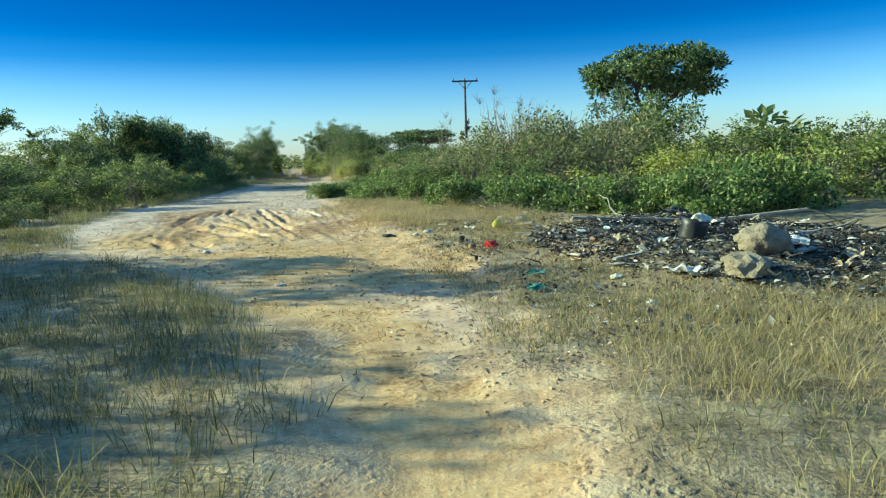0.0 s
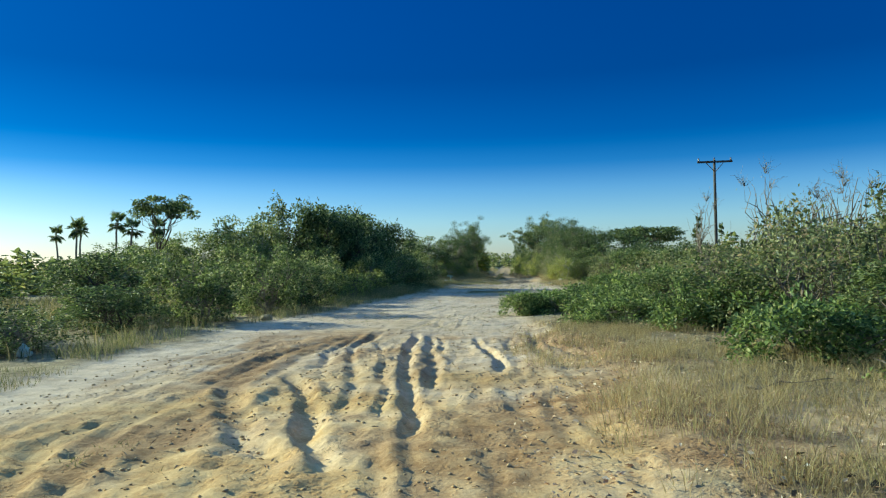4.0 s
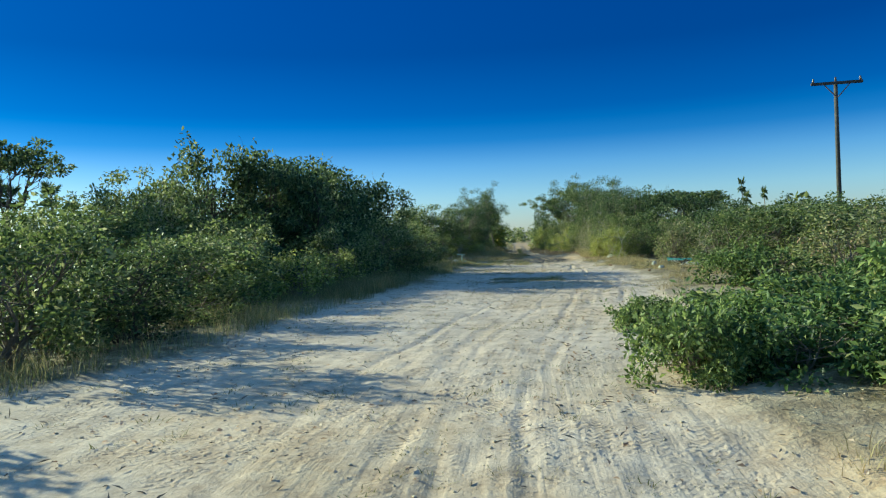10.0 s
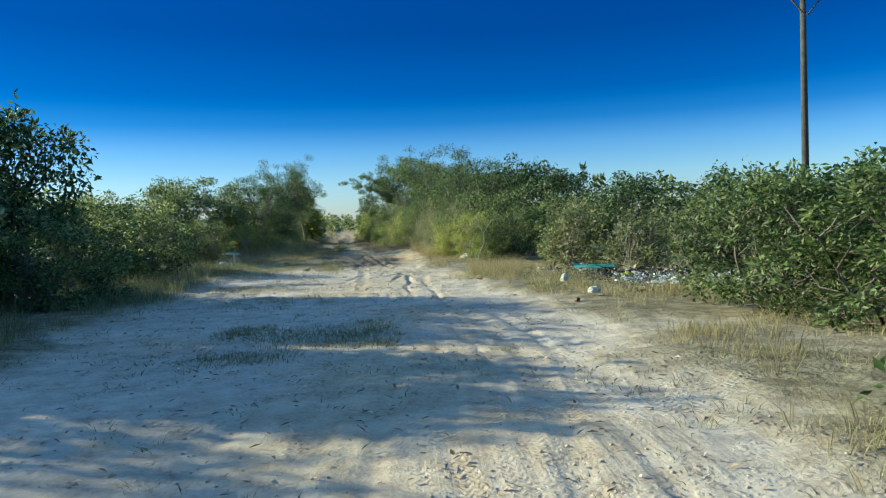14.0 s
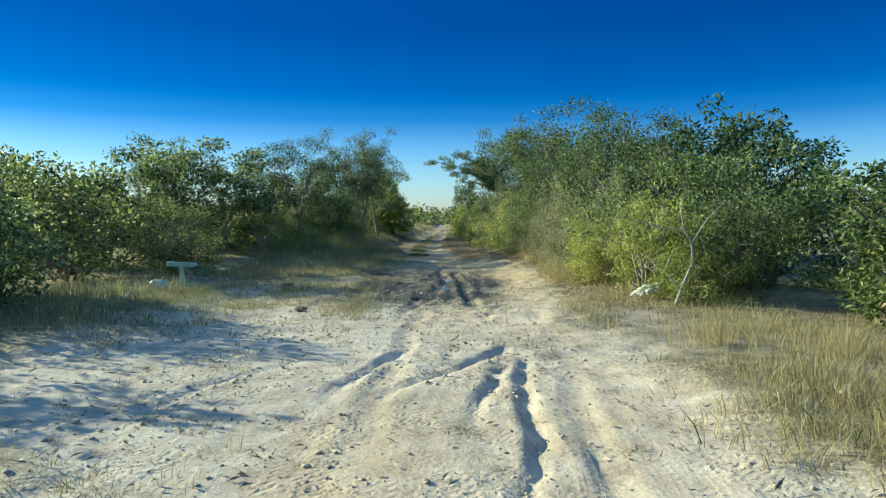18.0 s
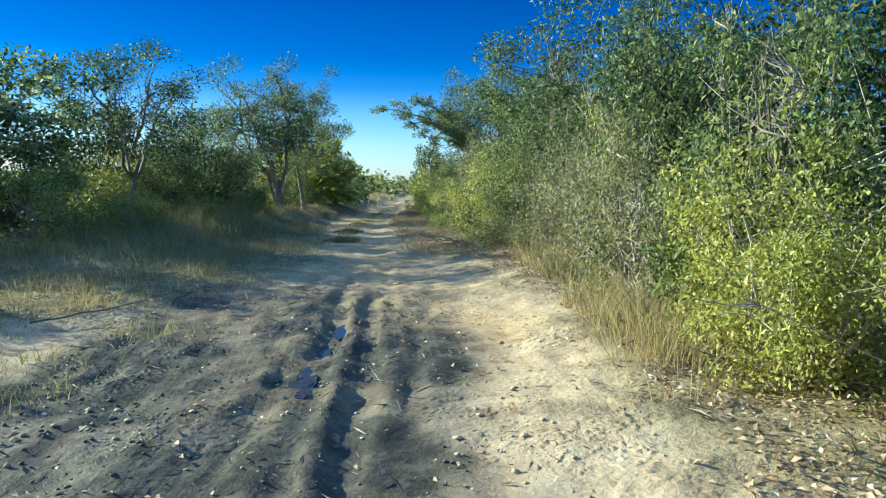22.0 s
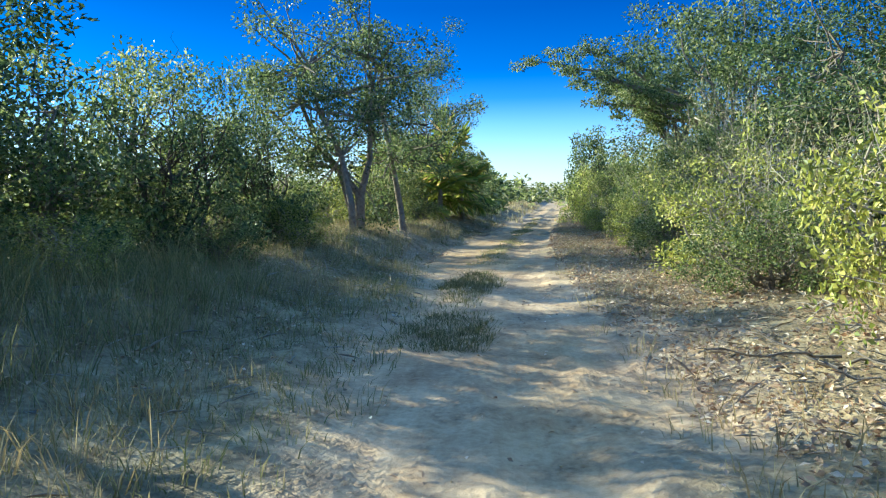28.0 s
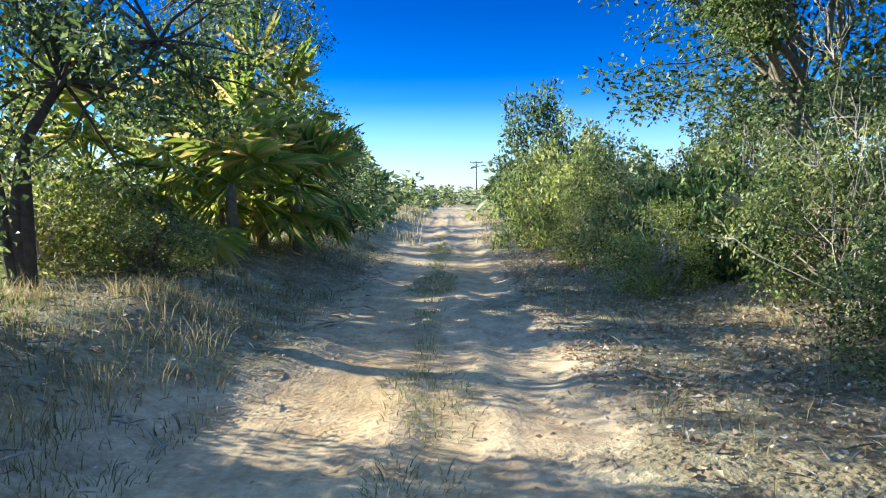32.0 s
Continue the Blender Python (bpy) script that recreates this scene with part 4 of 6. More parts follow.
for k, x, y, h, w in LEFT:
    plant(stand_in(k, x, y), x, y, h, w, "bushes along the track")
RIGHT = (
    ("vine", 4.6, 19.8, 0.75, 2.6), ("vine", 5.6, 17.6, 0.85, 2.6), ("vine", 7.2, 16.0, 0.9, 2.8), ("vine", 9.0, 14.4, 1.1, 3.2), ("leafy", 6.4, 20.4, 1.5, 2.6), ("yellow", 8.8, 18.0, 1.5, 3.0), ("vine", 11.0, 15.0, 1.2, 3.4),
    ("vine", 4.4, 24.4, 0.9, 2.4), ("vine", 2.9, 25.9, 0.55, 2.2), ("vine", 1.5, 28.4, 0.58, 1.9), ("vine", 2.9, 27.6, 0.6, 2.6), ("vine", 1.8, 31.4, 0.46, 1.8), ("vine", 2.7, 30.6, 0.62, 2.8), ("leafy", 4.5, 27.6, 1.1, 2.4), ("leafy", 5.0, 24.4, 1.4, 2.6),
    ("vine", 4.6, 31.0, 1.1, 3.2), ("vine", 4.6, 33.6, 0.7, 1.9), ("yellow", 10.8, 17.8, 1.8, 3.0), ("yellow", 13.0, 16.2, 2.0, 3.2), ("leafy", 13.5, 19.5, 2.3, 3.4), ("leafy", 15.5, 17.0, 2.4, 3.4),
    ("scrub", 6.0, 23.0, 2.0, 3.2), ("scrub", 7.8, 21.4, 2.2, 3.4), ("scrub", 9.8, 21.0, 2.3, 3.4), ("scrub", 6.6, 26.4, 2.5, 3.4), ("scrub", 8.6, 25.0, 3.3, 3.6), ("scrub", 11.2, 23.6, 3.4, 3.8), ("scrub", 6.4, 29.6, 2.0, 3.2), ("scrub", 8.6, 28.6, 3.5, 3.8),
    ("scrub", 11.2, 27.4, 3.9, 4.2), ("leafy", 13.8, 24.4, 3.5, 4.0), ("leafy", 16.4, 21.4, 2.8, 3.8), ("dark", 14.0, 29.0, 4.3, 4.6), ("scrub", 7.0, 33.2, 2.0, 3.2), ("scrub", 9.6, 32.4, 2.4, 3.6), ("leafy", 12.2, 33.0, 2.6, 3.8), ("scrub", 5.6, 36.0, 1.6, 2.8),
    ("scrub", 8.0, 37.0, 1.9, 3.2), ("leafy", 10.8, 38.0, 2.3, 3.6), ("vine", 4.8, 38.6, 0.8, 2.6), ("leafy", 6.3, 42.4, 1.9, 2.8), ("leafy", 7.6, 40.8, 1.9, 3.0), ("leafy", 8.6, 43.6, 2.2, 3.2), ("leafy", 5.9, 44.3, 1.9, 2.2), ("leafy", 10.6, 42.0, 2.2, 3.4),
    ("dark", 8.8, 47.4, 2.0, 3.0), ("tangle", 7.0, 51.9, 1.5, 1.6), ("tangle", 8.0, 50.9, 1.6, 1.6), ("scrub", 7.4, 52.6, 1.8, 2.6), ("dark", 8.9, 50.6, 2.2, 3.2), ("scrub", 6.1, 54.0, 2.0, 2.6), ("leafy", 6.7, 56.4, 2.2, 2.8), ("leafy", 5.4, 58.4, 2.0, 2.4), ("dark", 8.5, 54.8, 2.5, 3.4), ("yellow", 4.9, 59.9, 1.7, 1.9),
    ("leafy", 4.5, 62.0, 2.5, 2.4), ("leafy", 6.6, 60.4, 2.7, 3.0), ("dark", 4.8, 64.0, 3.5, 2.8), ("dark", 7.0, 63.8, 3.8, 3.4), ("scrub", 3.7, 63.4, 2.0, 1.8), ("yellow", 4.0, 61.2, 1.5, 1.6), ("yellow", 4.3, 65.6, 1.9, 1.8), ("scrub", 3.7, 66.8, 2.1, 2.0),
    ("leafy", 4.6, 68.0, 3.2, 2.8), ("dark", 6.6, 67.6, 3.8, 3.4), ("leafy", 3.4, 69.4, 2.4, 2.0), ("yellow", 3.2, 71.4, 2.0, 2.0), ("scrub", 3.4, 73.2, 2.0, 2.0), ("leafy", 4.7, 71.8, 3.3, 2.8), ("dark", 6.8, 71.6, 4.0, 3.4), ("yellow", 2.6, 75.4, 1.4, 1.9), ("scrub", 3.4, 77.2, 2.0, 2.2),
    ("leafy", 4.6, 75.4, 2.8, 2.6), ("leafy", 2.9, 79.2, 2.0, 1.9), ("scrub", 4.4, 79.6, 2.4, 2.6), ("leafy", 2.8, 82.0, 2.2, 2.0), ("scrub", 3.9, 84.0, 2.3, 2.4), ("leafy", 2.9, 85.8, 1.9, 2.0), ("vine", 3.0, 88.2, 1.2, 2.2), ("leafy", 2.6, 90.4, 2.2, 2.2), ("scrub", 4.0, 89.8, 2.3, 2.6),
    ("yellow", 1.9, 93.0, 2.1, 2.0), ("leafy", 2.5, 95.6, 2.8, 2.4), ("dark", 2.0, 97.8, 4.2, 2.8), ("yellow", 1.5, 95.0, 1.9, 1.5), ("leafy", 3.4, 102.0, 2.6, 3.0), ("leafy", 4.0, 107.0, 2.2, 3.2), ("leafy", 5.6, 93.0, 2.8, 3.0), ("dark", 6.5, 87.0, 3.6, 3.4), ("dark", 7.0, 80.0, 3.8, 3.6), ("dark", 6.6, 98.0, 3.4, 3.6),
    ("yellow", 4.2, 58.9, 1.7, 1.8), ("yellow", 3.7, 60.6, 1.2, 1.4), ("yellow", 4.6, 57.9, 1.2, 1.6), ("yellow", 2.7, 78.6, 1.2, 1.4), ("leafy", 3.2, 83.0, 2.3, 2.0), ("leafy", 3.3, 86.6, 2.5, 2.2), ("scrub", 3.6, 80.8, 3.2, 2.4), ("yellow", 3.75, 60.3, 1.0, 1.3), ("scrub", 3.55, 62.5, 1.3, 1.4), ("scrub", 3.5, 64.4, 1.6, 1.5), ("scrub", 3.45, 66.0, 1.5, 1.4), ("leafy", 3.0, 67.8, 1.5, 1.5), ("yellow", 2.9, 69.8, 1.3, 1.4), ("leafy", 2.6, 73.6, 1.1, 1.3), ("leafy", 2.3, 77.4, 1.2, 1.3), ("yellow", 2.3, 80.6, 1.3, 1.4), ("leafy", 2.2, 83.6, 1.2, 1.4), ("yellow", 2.0, 87.6, 1.0, 1.4), ("yellow", 1.9, 91.0, 1.3, 1.5),
    ("dark", 10.0, 60.0, 3.2, 4.0), ("dark", 10.0, 67.0, 3.6, 4.0), ("leafy", 11.0, 48.0, 2.4, 3.6), ("leafy", 12.5, 52.0, 2.4, 3.8), ("dark", 12.0, 57.0, 2.8, 4.0),
)
for k, x, y, h, w in RIGHT:
    tall = k == "leafy" and h >= 3.0 and x > 4.4 and y > 58      # the windscreen's dark top band, put into leaf colour of tall ones behind
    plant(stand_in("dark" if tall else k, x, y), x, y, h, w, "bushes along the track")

TREES = (
    ("tree_n", -4.2, 70.6, 3.6, 3.2), ("tree", -6.0, 69.0, 3.5, 3.4), ("tree_n", -3.9, 92.2, 4.8, 3.0), 
    ("tree", -16.0, 45.0, 3.6, 3.4), ("tree", -13.6, 44.0, 4.2, 3.4), ("tree", -18.5, 47.0, 3.4, 3.4), ("tree", -11.6, 41.6, 4.0, 2.4), ("tree", -15.0, 39.4, 3.0, 2.2), ("tree", -20.6, 45.0, 3.0, 2.4), ("tree", -12.6, 47.0, 4.4, 2.6), ("tree", -23.5, 53.0, 3.4, 2.8), ("tree", -7.6, 67.4, 3.7, 2.6), ("tree_n", 6.2, 82.6, 5.2, 4.4), ("tree_n", 4.7, 90.0, 5.6, 5.4), ("tree_n", 7.0, 87.0, 5.2, 4.6), ("tree_n", 5.2, 71.0, 5.0, 4.4), ("tree_n", 5.8, 66.0, 3.9, 3.8), ("tree_n", 6.0, 78.4, 4.9, 4.6),
)
for k, x, y, h, w in TREES:
    plant(k, x, y, h, w, "trees along the track")
for x, y, h in ((-9.3, 7.8, 4.4), (-9.2, 12.3, 5.2), (-9.7, 11.5, 3.4), (-9.2, 13.6, 2.9), (-11.5, 14.0, 3.6), (-11.4, 17.9, 2.9)):
    plant("tree", x, y, h, h * 0.8, "trees along the track")
plant("umbrella", 18.3, 33.8, 6.9, 7.0, label="flat-topped dark umbrella tree standing above the thicket", rot=0.4)
plant("umbrella_small", -16.2, 42.5, 5.0, 3.1, label="small umbrella tree with layered crown in the savanna", rot=1.4)
plant("umbrella", 19.5, 110.0, 6.2, 10.0, label="broad flat dark tree far behind the scrub")
plant("bare", 7.3, 35.1, 3.7, 2.2)
plant("bare", 9.4, 30.2, 3.6, 2.6)
for x, y, h, w in ((4.1, 59.6, 1.8, 1.6), (3.8, 61.6, 1.9, 1.5), (3.6, 65.0, 2.1, 1.5), (3.4, 67.6, 2.0, 1.5), (4.3, 62.4, 2.6, 1.8), (4.2, 66.0, 2.8, 1.8), (3.0, 70.6, 1.9, 1.4), (2.9, 74.4, 1.9, 1.4), (2.7, 80.0, 2.0, 1.5), (2.5, 84.8, 2.0, 1.5), (4.6, 60.6, 2.6, 1.8)):
    plant("tangle", x, y, h, w, "bushes along the track")
plant("bare", 12.4, 26.0, 3.7, 2.4)
plant("bare", 12.6, 44.5, 5.8, 4.0)
plant("bare", 14.6, 46.0, 5.4, 3.8)
plant("bare", 10.6, 31.0, 4.0, 3.0)
for x, y, h in ((-23.4, 50, 4.2), (-25.8, 50, 4.0), (-20.6, 50, 3.9), (-22.0, 49, 3.8), (-28.2, 54, 4.2), (-31, 56, 3.9), (-19, 56, 3.9), (-25, 58, 3.8), (30, 120, 7.0), (36, 130, 6.4), (24.0, 100.0, 4.6)):
    plant("palm", x, y, h, 1.35, "fan palms")
for x, y, h, w in ((-3.1, 88.9, 1.0, 2.7), (-3.9, 89.8, 1.5, 3.0), (-2.7, 90.8, 1.1, 2.7), (-4.6, 88.4, 1.2, 2.8), (-3.4, 91.4, 1.6, 2.8)):
    plant("palm_low", x, y, h, w, "palm clump")

plant("vine", 0.9, 28.6, 0.6, 1.5, "bushes along the track")
plant("vine", 1.1, 31.9, 0.42, 1.2, "bushes along the track")
plant("vine", 2.4, 29.3, 0.55, 2.2, "bushes along the track")
plant("vine", 3.6, 29.2, 0.68, 2.4, "bushes along the track")

# far scrub out to the horizon, one growth
far = random.Random(5)
scrub_co, scrub_f, scrub_n = [], [], 0
far_src = []
for ob, r, h in patterns["far"]:
    me = [c for c in ob.children if c.name.startswith("crown")][0].data
    v = np.zeros(len(me.vertices) * 3)
    me.vertices.foreach_get("co", v)
    q = np.zeros(len(me.loops), int)
    me.loops.foreach_get("vertex_index", q)
    far_src.append((v.reshape(-1, 3), q.reshape(-1, 3), r, h))


def far_shrub(x, y, h, w):
    global scrub_n
    v, q, r0, h0 = far_src[far.randrange(2)]
    q = q[np.arange(len(q)) // 2 % 2 == 0] if y > 90 else q
    a = far.random() * 6.283
    sx, sz = w / 2 / r0, h / h0
    co = np.stack([(v[:, 0] * math.cos(a) - v[:, 1] * math.sin(a)) * sx + x, (v[:, 0] * math.sin(a) + v[:, 1] * math.cos(a)) * sx + y, v[:, 2] * sz + ground_h(x, y) - 0.05], 1)
    scrub_co.append(co)
    scrub_f.append(q + scrub_n)
    scrub_n += len(co)


for k in range(230):
    y = 40 + 130 * far.random() ** 0.8
    side = far.choice((-1, 1))
    lo = 20 if y < 78 else 13 if y < 108 else 3.6
    x = side * (lo + 60 * far.random() ** 1.4) if side > 0 or y > 108 else -(16 + 60 * far.random() ** 1.3)
    h = (1.6 + 1.6 * far.random()) if side < 0 else (2.0 + 1.8 * far.random())
    far_shrub(x, y, h, h * (1.3 + 0.6 * far.random()))
for k in range(110):
    h = 2.6 + 2.0 * far.random()
    far_shrub(-120 + 240 * (k + far.random()) / 110, 175 + 70 * far.random(), h, h * 2.0)
for k in range(110):
    h = 0.5 + 0.6 * far.random()
    far_shrub(far.choice((-1, 1)) * (15 + 40 * far.random()), -25 + 135 * far.random(), h, h * (1.6 + far.random()))
tagged(new("far_scrub", raw_mesh("far_scrub", np.concatenate(scrub_co), np.concatenate(scrub_f), LEAF)), "distant green savanna scrub reaching to the horizon", "scrub", kind="stuff")

for o in list(STORE.children_recursive):
    bpy.data.objects.remove(o)
bpy.data.objects.remove(STORE)


# ---- grass, litter and clods ----
def grass(name, label, seed, count, area, height, mat, tuft=9, spread=0.09, lean=0.45, sand_max=1.1, width=0.007, cover=None, gaps=0.06):
    """Blades in tufts over an area (x0, x1, y0, y1), as one mesh."""
    rng = np.random.default_rng(seed)
    x0, x1, y0, y1 = area
    n = count // tuft
    cx, cy = x0 + (x1 - x0) * rng.random(n * 3), y0 + (y1 - y0) * rng.random(n * 3)
    keep = sample("sand", cx, cy) < sand_max
    clumpy = fbm(cx * 0.8, cy * 0.8, seed) + 0.25 * rng.random(n * 3) > gaps
    if cover is not None:
        keep &= cover(cx, cy)
    keep = np.where(keep & clumpy)[0][:n]
    cx, cy = np.repeat(cx[keep], tuft), np.repeat(cy[keep], tuft)
    big = np.repeat(0.6 + 0.8 * rng.random(len(keep)), tuft)
    m = len(cx)
    ang, rad = rng.random(m) * 6.283, spread * np.sqrt(rng.random(m))
    px, py = cx + np.cos(ang) * rad, cy + np.sin(ang) * rad
    pz = sample("h", px, py) - 0.02
    h = (height[0] + (height[1] - height[0]) * rng.random(m)) * big
    lx, ly = np.cos(ang) * lean * h * rng.random(m), np.sin(ang) * lean * h * rng.random(m)
    a2 = rng.random(m) * 6.283
    w = width * (0.6 + 0.8 * rng.random(m))
    wx, wy = np.cos(a2) * w, np.sin(a2) * w
    base = np.stack([px, py, pz], 1)
    sidev = np.stack([wx, wy, 0 * wx], 1)
    midp = base + np.stack([lx * 0.3, ly * 0.3, h * 0.55], 1)
    tip = base + np.stack([lx, ly, h], 1)
    co = np.stack([base - sidev, base + sidev, midp + sidev * 0.8, midp - sidev * 0.8, tip], 1).reshape(-1, 3)
    b = np.arange(m)[:, None] * 5
    f = np.concatenate([b + np.array([[0, 1, 2]]), b + np.array([[0, 2, 3]]), b + np.array([[3, 2, 4]])], 1).reshape(-1, 3)
    return tagged(new(name, raw_mesh(name, co, f, mat)), label, "grass", kind="stuff")


def scatter_leaves(name, label, seed, count, area, size, mat, cover=None, tilt=0.35, lift=0.02, wide=0.55):
    rng = np.random.default_rng(seed)
    x0, x1, y0, y1 = area
    x, y = x0 + (x1 - x0) * rng.random(count), y0 + (y1 - y0) * rng.random(count)
    keep = fbm(x * 1.1, y * 1.1, seed) + 0.35 * rng.random(count) > 0.08
    if cover is not None:
        keep &= cover(x, y)
    x, y = x[keep], y[keep]
    n = len(x)
    z = sample("h", x, y) + 0.008 + lift * rng.random(n)
    along = np.stack([*(rng.normal(0, 1, (2, n))), rng.normal(0, 0.3, n)], 1)
    face = rng.normal(0, tilt, (n, 3)) + np.array([[0, 0, 1.0]])
    ln = size * (0.5 + rng.random(n))
    co, f = leaf_arrays(np.stack([x, y, z], 1), along, face, ln, ln * wide)
    return tagged(new(name, raw_mesh(name, co, f, mat)), label, "leaves", kind="stuff")


def clods(name, label, seed, count, area, size, mat, cover=None):
    """Loose lumps of earth or stone: small eight-sided bits."""
    rng = np.random.default_rng(seed)
    x0, x1, y0, y1 = area
    x, y = x0 + (x1 - x0) * rng.random(count), y0 + (y1 - y0) * rng.random(count)
    keep = fbm(x * 0.9, y * 0.9, seed) > 0.0
    if cover is not None:
        keep &= cover(x, y)
    x, y = x[keep], y[keep]
    n = len(x)
    z = sample("h", x, y)
    octa = np.array([[1, 0, 0], [0, 1, 0], [-1, 0, 0], [0, -1, 0], [0, 0, 0.55], [0, 0, -0.55]], float)
    s = size * (0.3 + rng.random(n) ** 3)
    co = octa[None] * (0.6 + 0.8 * rng.random((n, 6, 3))) * s[:, None, None]
    a = rng.random(n) * 6.283
    c, sn = np.cos(a)[:, None], np.sin(a)[:, None]
    co = np.stack([co[..., 0] * c - co[..., 1] * sn + x[:, None], co[..., 0] * sn + co[..., 1] * c + y[:, None], co[..., 2] + (z + s * 0.25)[:, None]], -1).reshape(-1, 3)
    t = np.array([[0, 1, 4], [1, 2, 4], [2, 3, 4], [3, 0, 4], [1, 0, 5], [2, 1, 5], [3, 2, 5], [0, 3, 5]])
    f = (np.arange(n)[:, None, None] * 6 + t[None]).reshape(-1, 3)
    return tagged(new(name, raw_mesh(name, co, f, mat)), label, "clods", kind="stuff")


def out_of_ruts(x, y):
    el, er = np.interp(y, EDGE_Y, EDGE_L), np.interp(y, EDGE_Y, EDGE_R)
    return (x < el + 0.25) | (x > er - 0.15)


def in_heap(x, y):
    return ((x - 5.7) / 2.4) ** 2 + ((y - 9.0) / 4.0) ** 2 < 1


GOLD = "tall dry golden grass standing beside the track"
grass("grass", GOLD, 301, 17000, (1.5, 7.0, 0.6, 5.6), (0.05, 0.21), GRASS_DRY, 14, 0.13, 1.5, width=0.0024, cover=lambda x, y: x > 1.6 + np.maximum(0, y - 4.0) * 0.5, gaps=0.11)
grass("grass", "low green weeds among the golden grass", 326, 9000, (1.4, 7.0, 0.6, 6.6), (0.03, 0.12), GRASS_GREEN, 12, 0.15, 1.4, width=0.003, gaps=0.08)
grass("grass", "clumps of tall dry golden grass on the shoulder", 302, 7000, (2.7, 5.4, 47.6, 55.4), (0.12, 0.40), GRASS_DRY, 34, 0.16, 0.8, width=0.0026, cover=lambda x, y: (x > 3.2 + 0.2 * np.sin(y)) & ~((x > 4.5) & (y < 51.5)), gaps=0.26)
grass("grass", "short dry grass and weeds on the shoulder", 322, 12000, (2.5, 5.4, 46.5, 59.5), (0.03, 0.16), GRASS_DRY, 12, 0.16, 1.2, width=0.0028, cover=lambda x, y: x > 2.75 + 0.25 * np.sin(y * 1.3) + 0.8 * smooth(51.5, 49.0, y), gaps=0.10)
grass("grass", "low green weeds on the shoulder", 323, 6000, (2.5, 5.4, 47.5, 60.5), (0.03, 0.20), GRASS_GREEN, 14, 0.14, 1.2, width=0.003, cover=lambda x, y: x > 2.7 + 0.25 * np.sin(y * 1.3) + 0.9 * smooth(51.5, 49.0, y), gaps=0.2)
grass("grass", "thick low grass on the crown between the wheel tracks", 321, 9000, (-0.9, 0.7, 71.8, 77.0), (0.025, 0.085), GRASS_GREEN, 14, 0.09, 1.3, width=0.003, cover=lambda x, y: np.abs(x - np.interp(y, LINE_Y, LINE_X) + 0.12) < 0.27 + 0.12 * np.sin(y * 2.1), gaps=-0.1)
grass("grass", "thin dry grass among the rubbish", 303, 9000, (3.2, 7.0, 45.0, 51.5), (0.06, 0.32), GRASS_DRY, 30, 0.15, 1.1, width=0.0026, cover=lambda x, y: x > 4.0 - 0.25 * (y - 47.0), gaps=0.3)
grass("grass", "pale dry grass on the sandy shoulder", 304, 15000, (1.4, 5.5, 11.0, 26.0), (0.05, 0.22), GRASS_DRY, 14, 0.15, 1.1, width=0.0028, cover=lambda x, y: out_of_ruts(x, y) & (y > 14 - (x - 1.2) * 0.9), gaps=0.12)
grass("grass", "short dry grass and weeds on grey soil", 305, 20000, (0.8, 5.5, 4.5, 15.5), (0.02, 0.10), GRASS_DRY, 12, 0.14, 1.2, width=0.003, cover=lambda x, y: out_of_ruts(x, y) & ~in_heap(x, y), gaps=0.0)
grass("grass", "green grass in the shade of the trees", 306, 26000, (-7.5, 0.2, 2.0, 19.0), (0.06, 0.22), GRASS_GREEN, 14, 0.15, 1.0, width=0.003, cover=out_of_ruts)
grass("grass", "greenish grass along the foot of the bushes", 307, 24000, (-6.6, -3.4, 20.0, 60.0), (0.10, 0.36), GRASS_GREEN, 14, 0.13, 0.8, width=0.003, cover=lambda x, y: x < np.interp(y, EDGE_Y, EDGE_L) + 0.1)
grass("grass", "grass tufts on the open savanna", 308, 16000, (-22, -6.5, 20.0, 50.0), (0.15, 0.4), GRASS_GREEN, 14, 0.25, 0.8, width=0.009)
grass("grass", "dry weeds on the shaded bank", 309, 28000, (-4.6, -0.3, 62.5, 78.0), (0.03, 0.14), GRASS_GREEN, 12, 0.17, 1.2, width=0.0028, cover=out_of_ruts, gaps=-0.05)
grass("grass", "dry grass on the bank under the trees", 310, 22000, (-5.0, -1.7, 76.0, 100.0), (0.03, 0.14), GRASS_GREEN, 14, 0.13, 0.9, width=0.003, cover=out_of_ruts)
grass("grass", "thin dry grass on the verge", 311, 18000, (0.6, 3.2, 66.0, 104.0), (0.04, 0.16), GRASS_DRY, 10, 0.12, 1.2, width=0.0026, cover=out_of_ruts)
grass("grass", "yellow-green grass at the foot of the thicket", 312, 9000, (3.0, 4.2, 61.0, 74.0), (0.08, 0.30), GRASS_GREEN, 12, 0.12, 1.1, width=0.0026)
grass("grass", "dry golden stalks at the foot of the thicket", 327, 7500, (2.9, 4.2, 60.0, 74.0), (0.10, 0.45), GRASS_DRY, 12, 0.14, 1.2, width=0.0022, gaps=0.1)
grass("grass", "tall grey-green grass along the shaded bank", 328, 9000, (-4.4, -2.0, 66.0, 78.0), (0.12, 0.5), GRASS_GREEN, 14, 0.14, 1.0, width=0.0028, gaps=0.14)
grass("grass", "short grass strip between the wheel tracks", 313, 17000, (-1.0, 0.5, 78.0, 104.0), (0.025, 0.085), GRASS_GREEN, 12, 0.10, 1.3, width=0.003, cover=lambda x, y: np.abs(x - np.interp(y, LINE_Y, LINE_X) + 0.08) < 0.30 * smooth(-0.25, 0.15, fbm(x * 0.6, y * 0.6, 51)), gaps=-0.02)
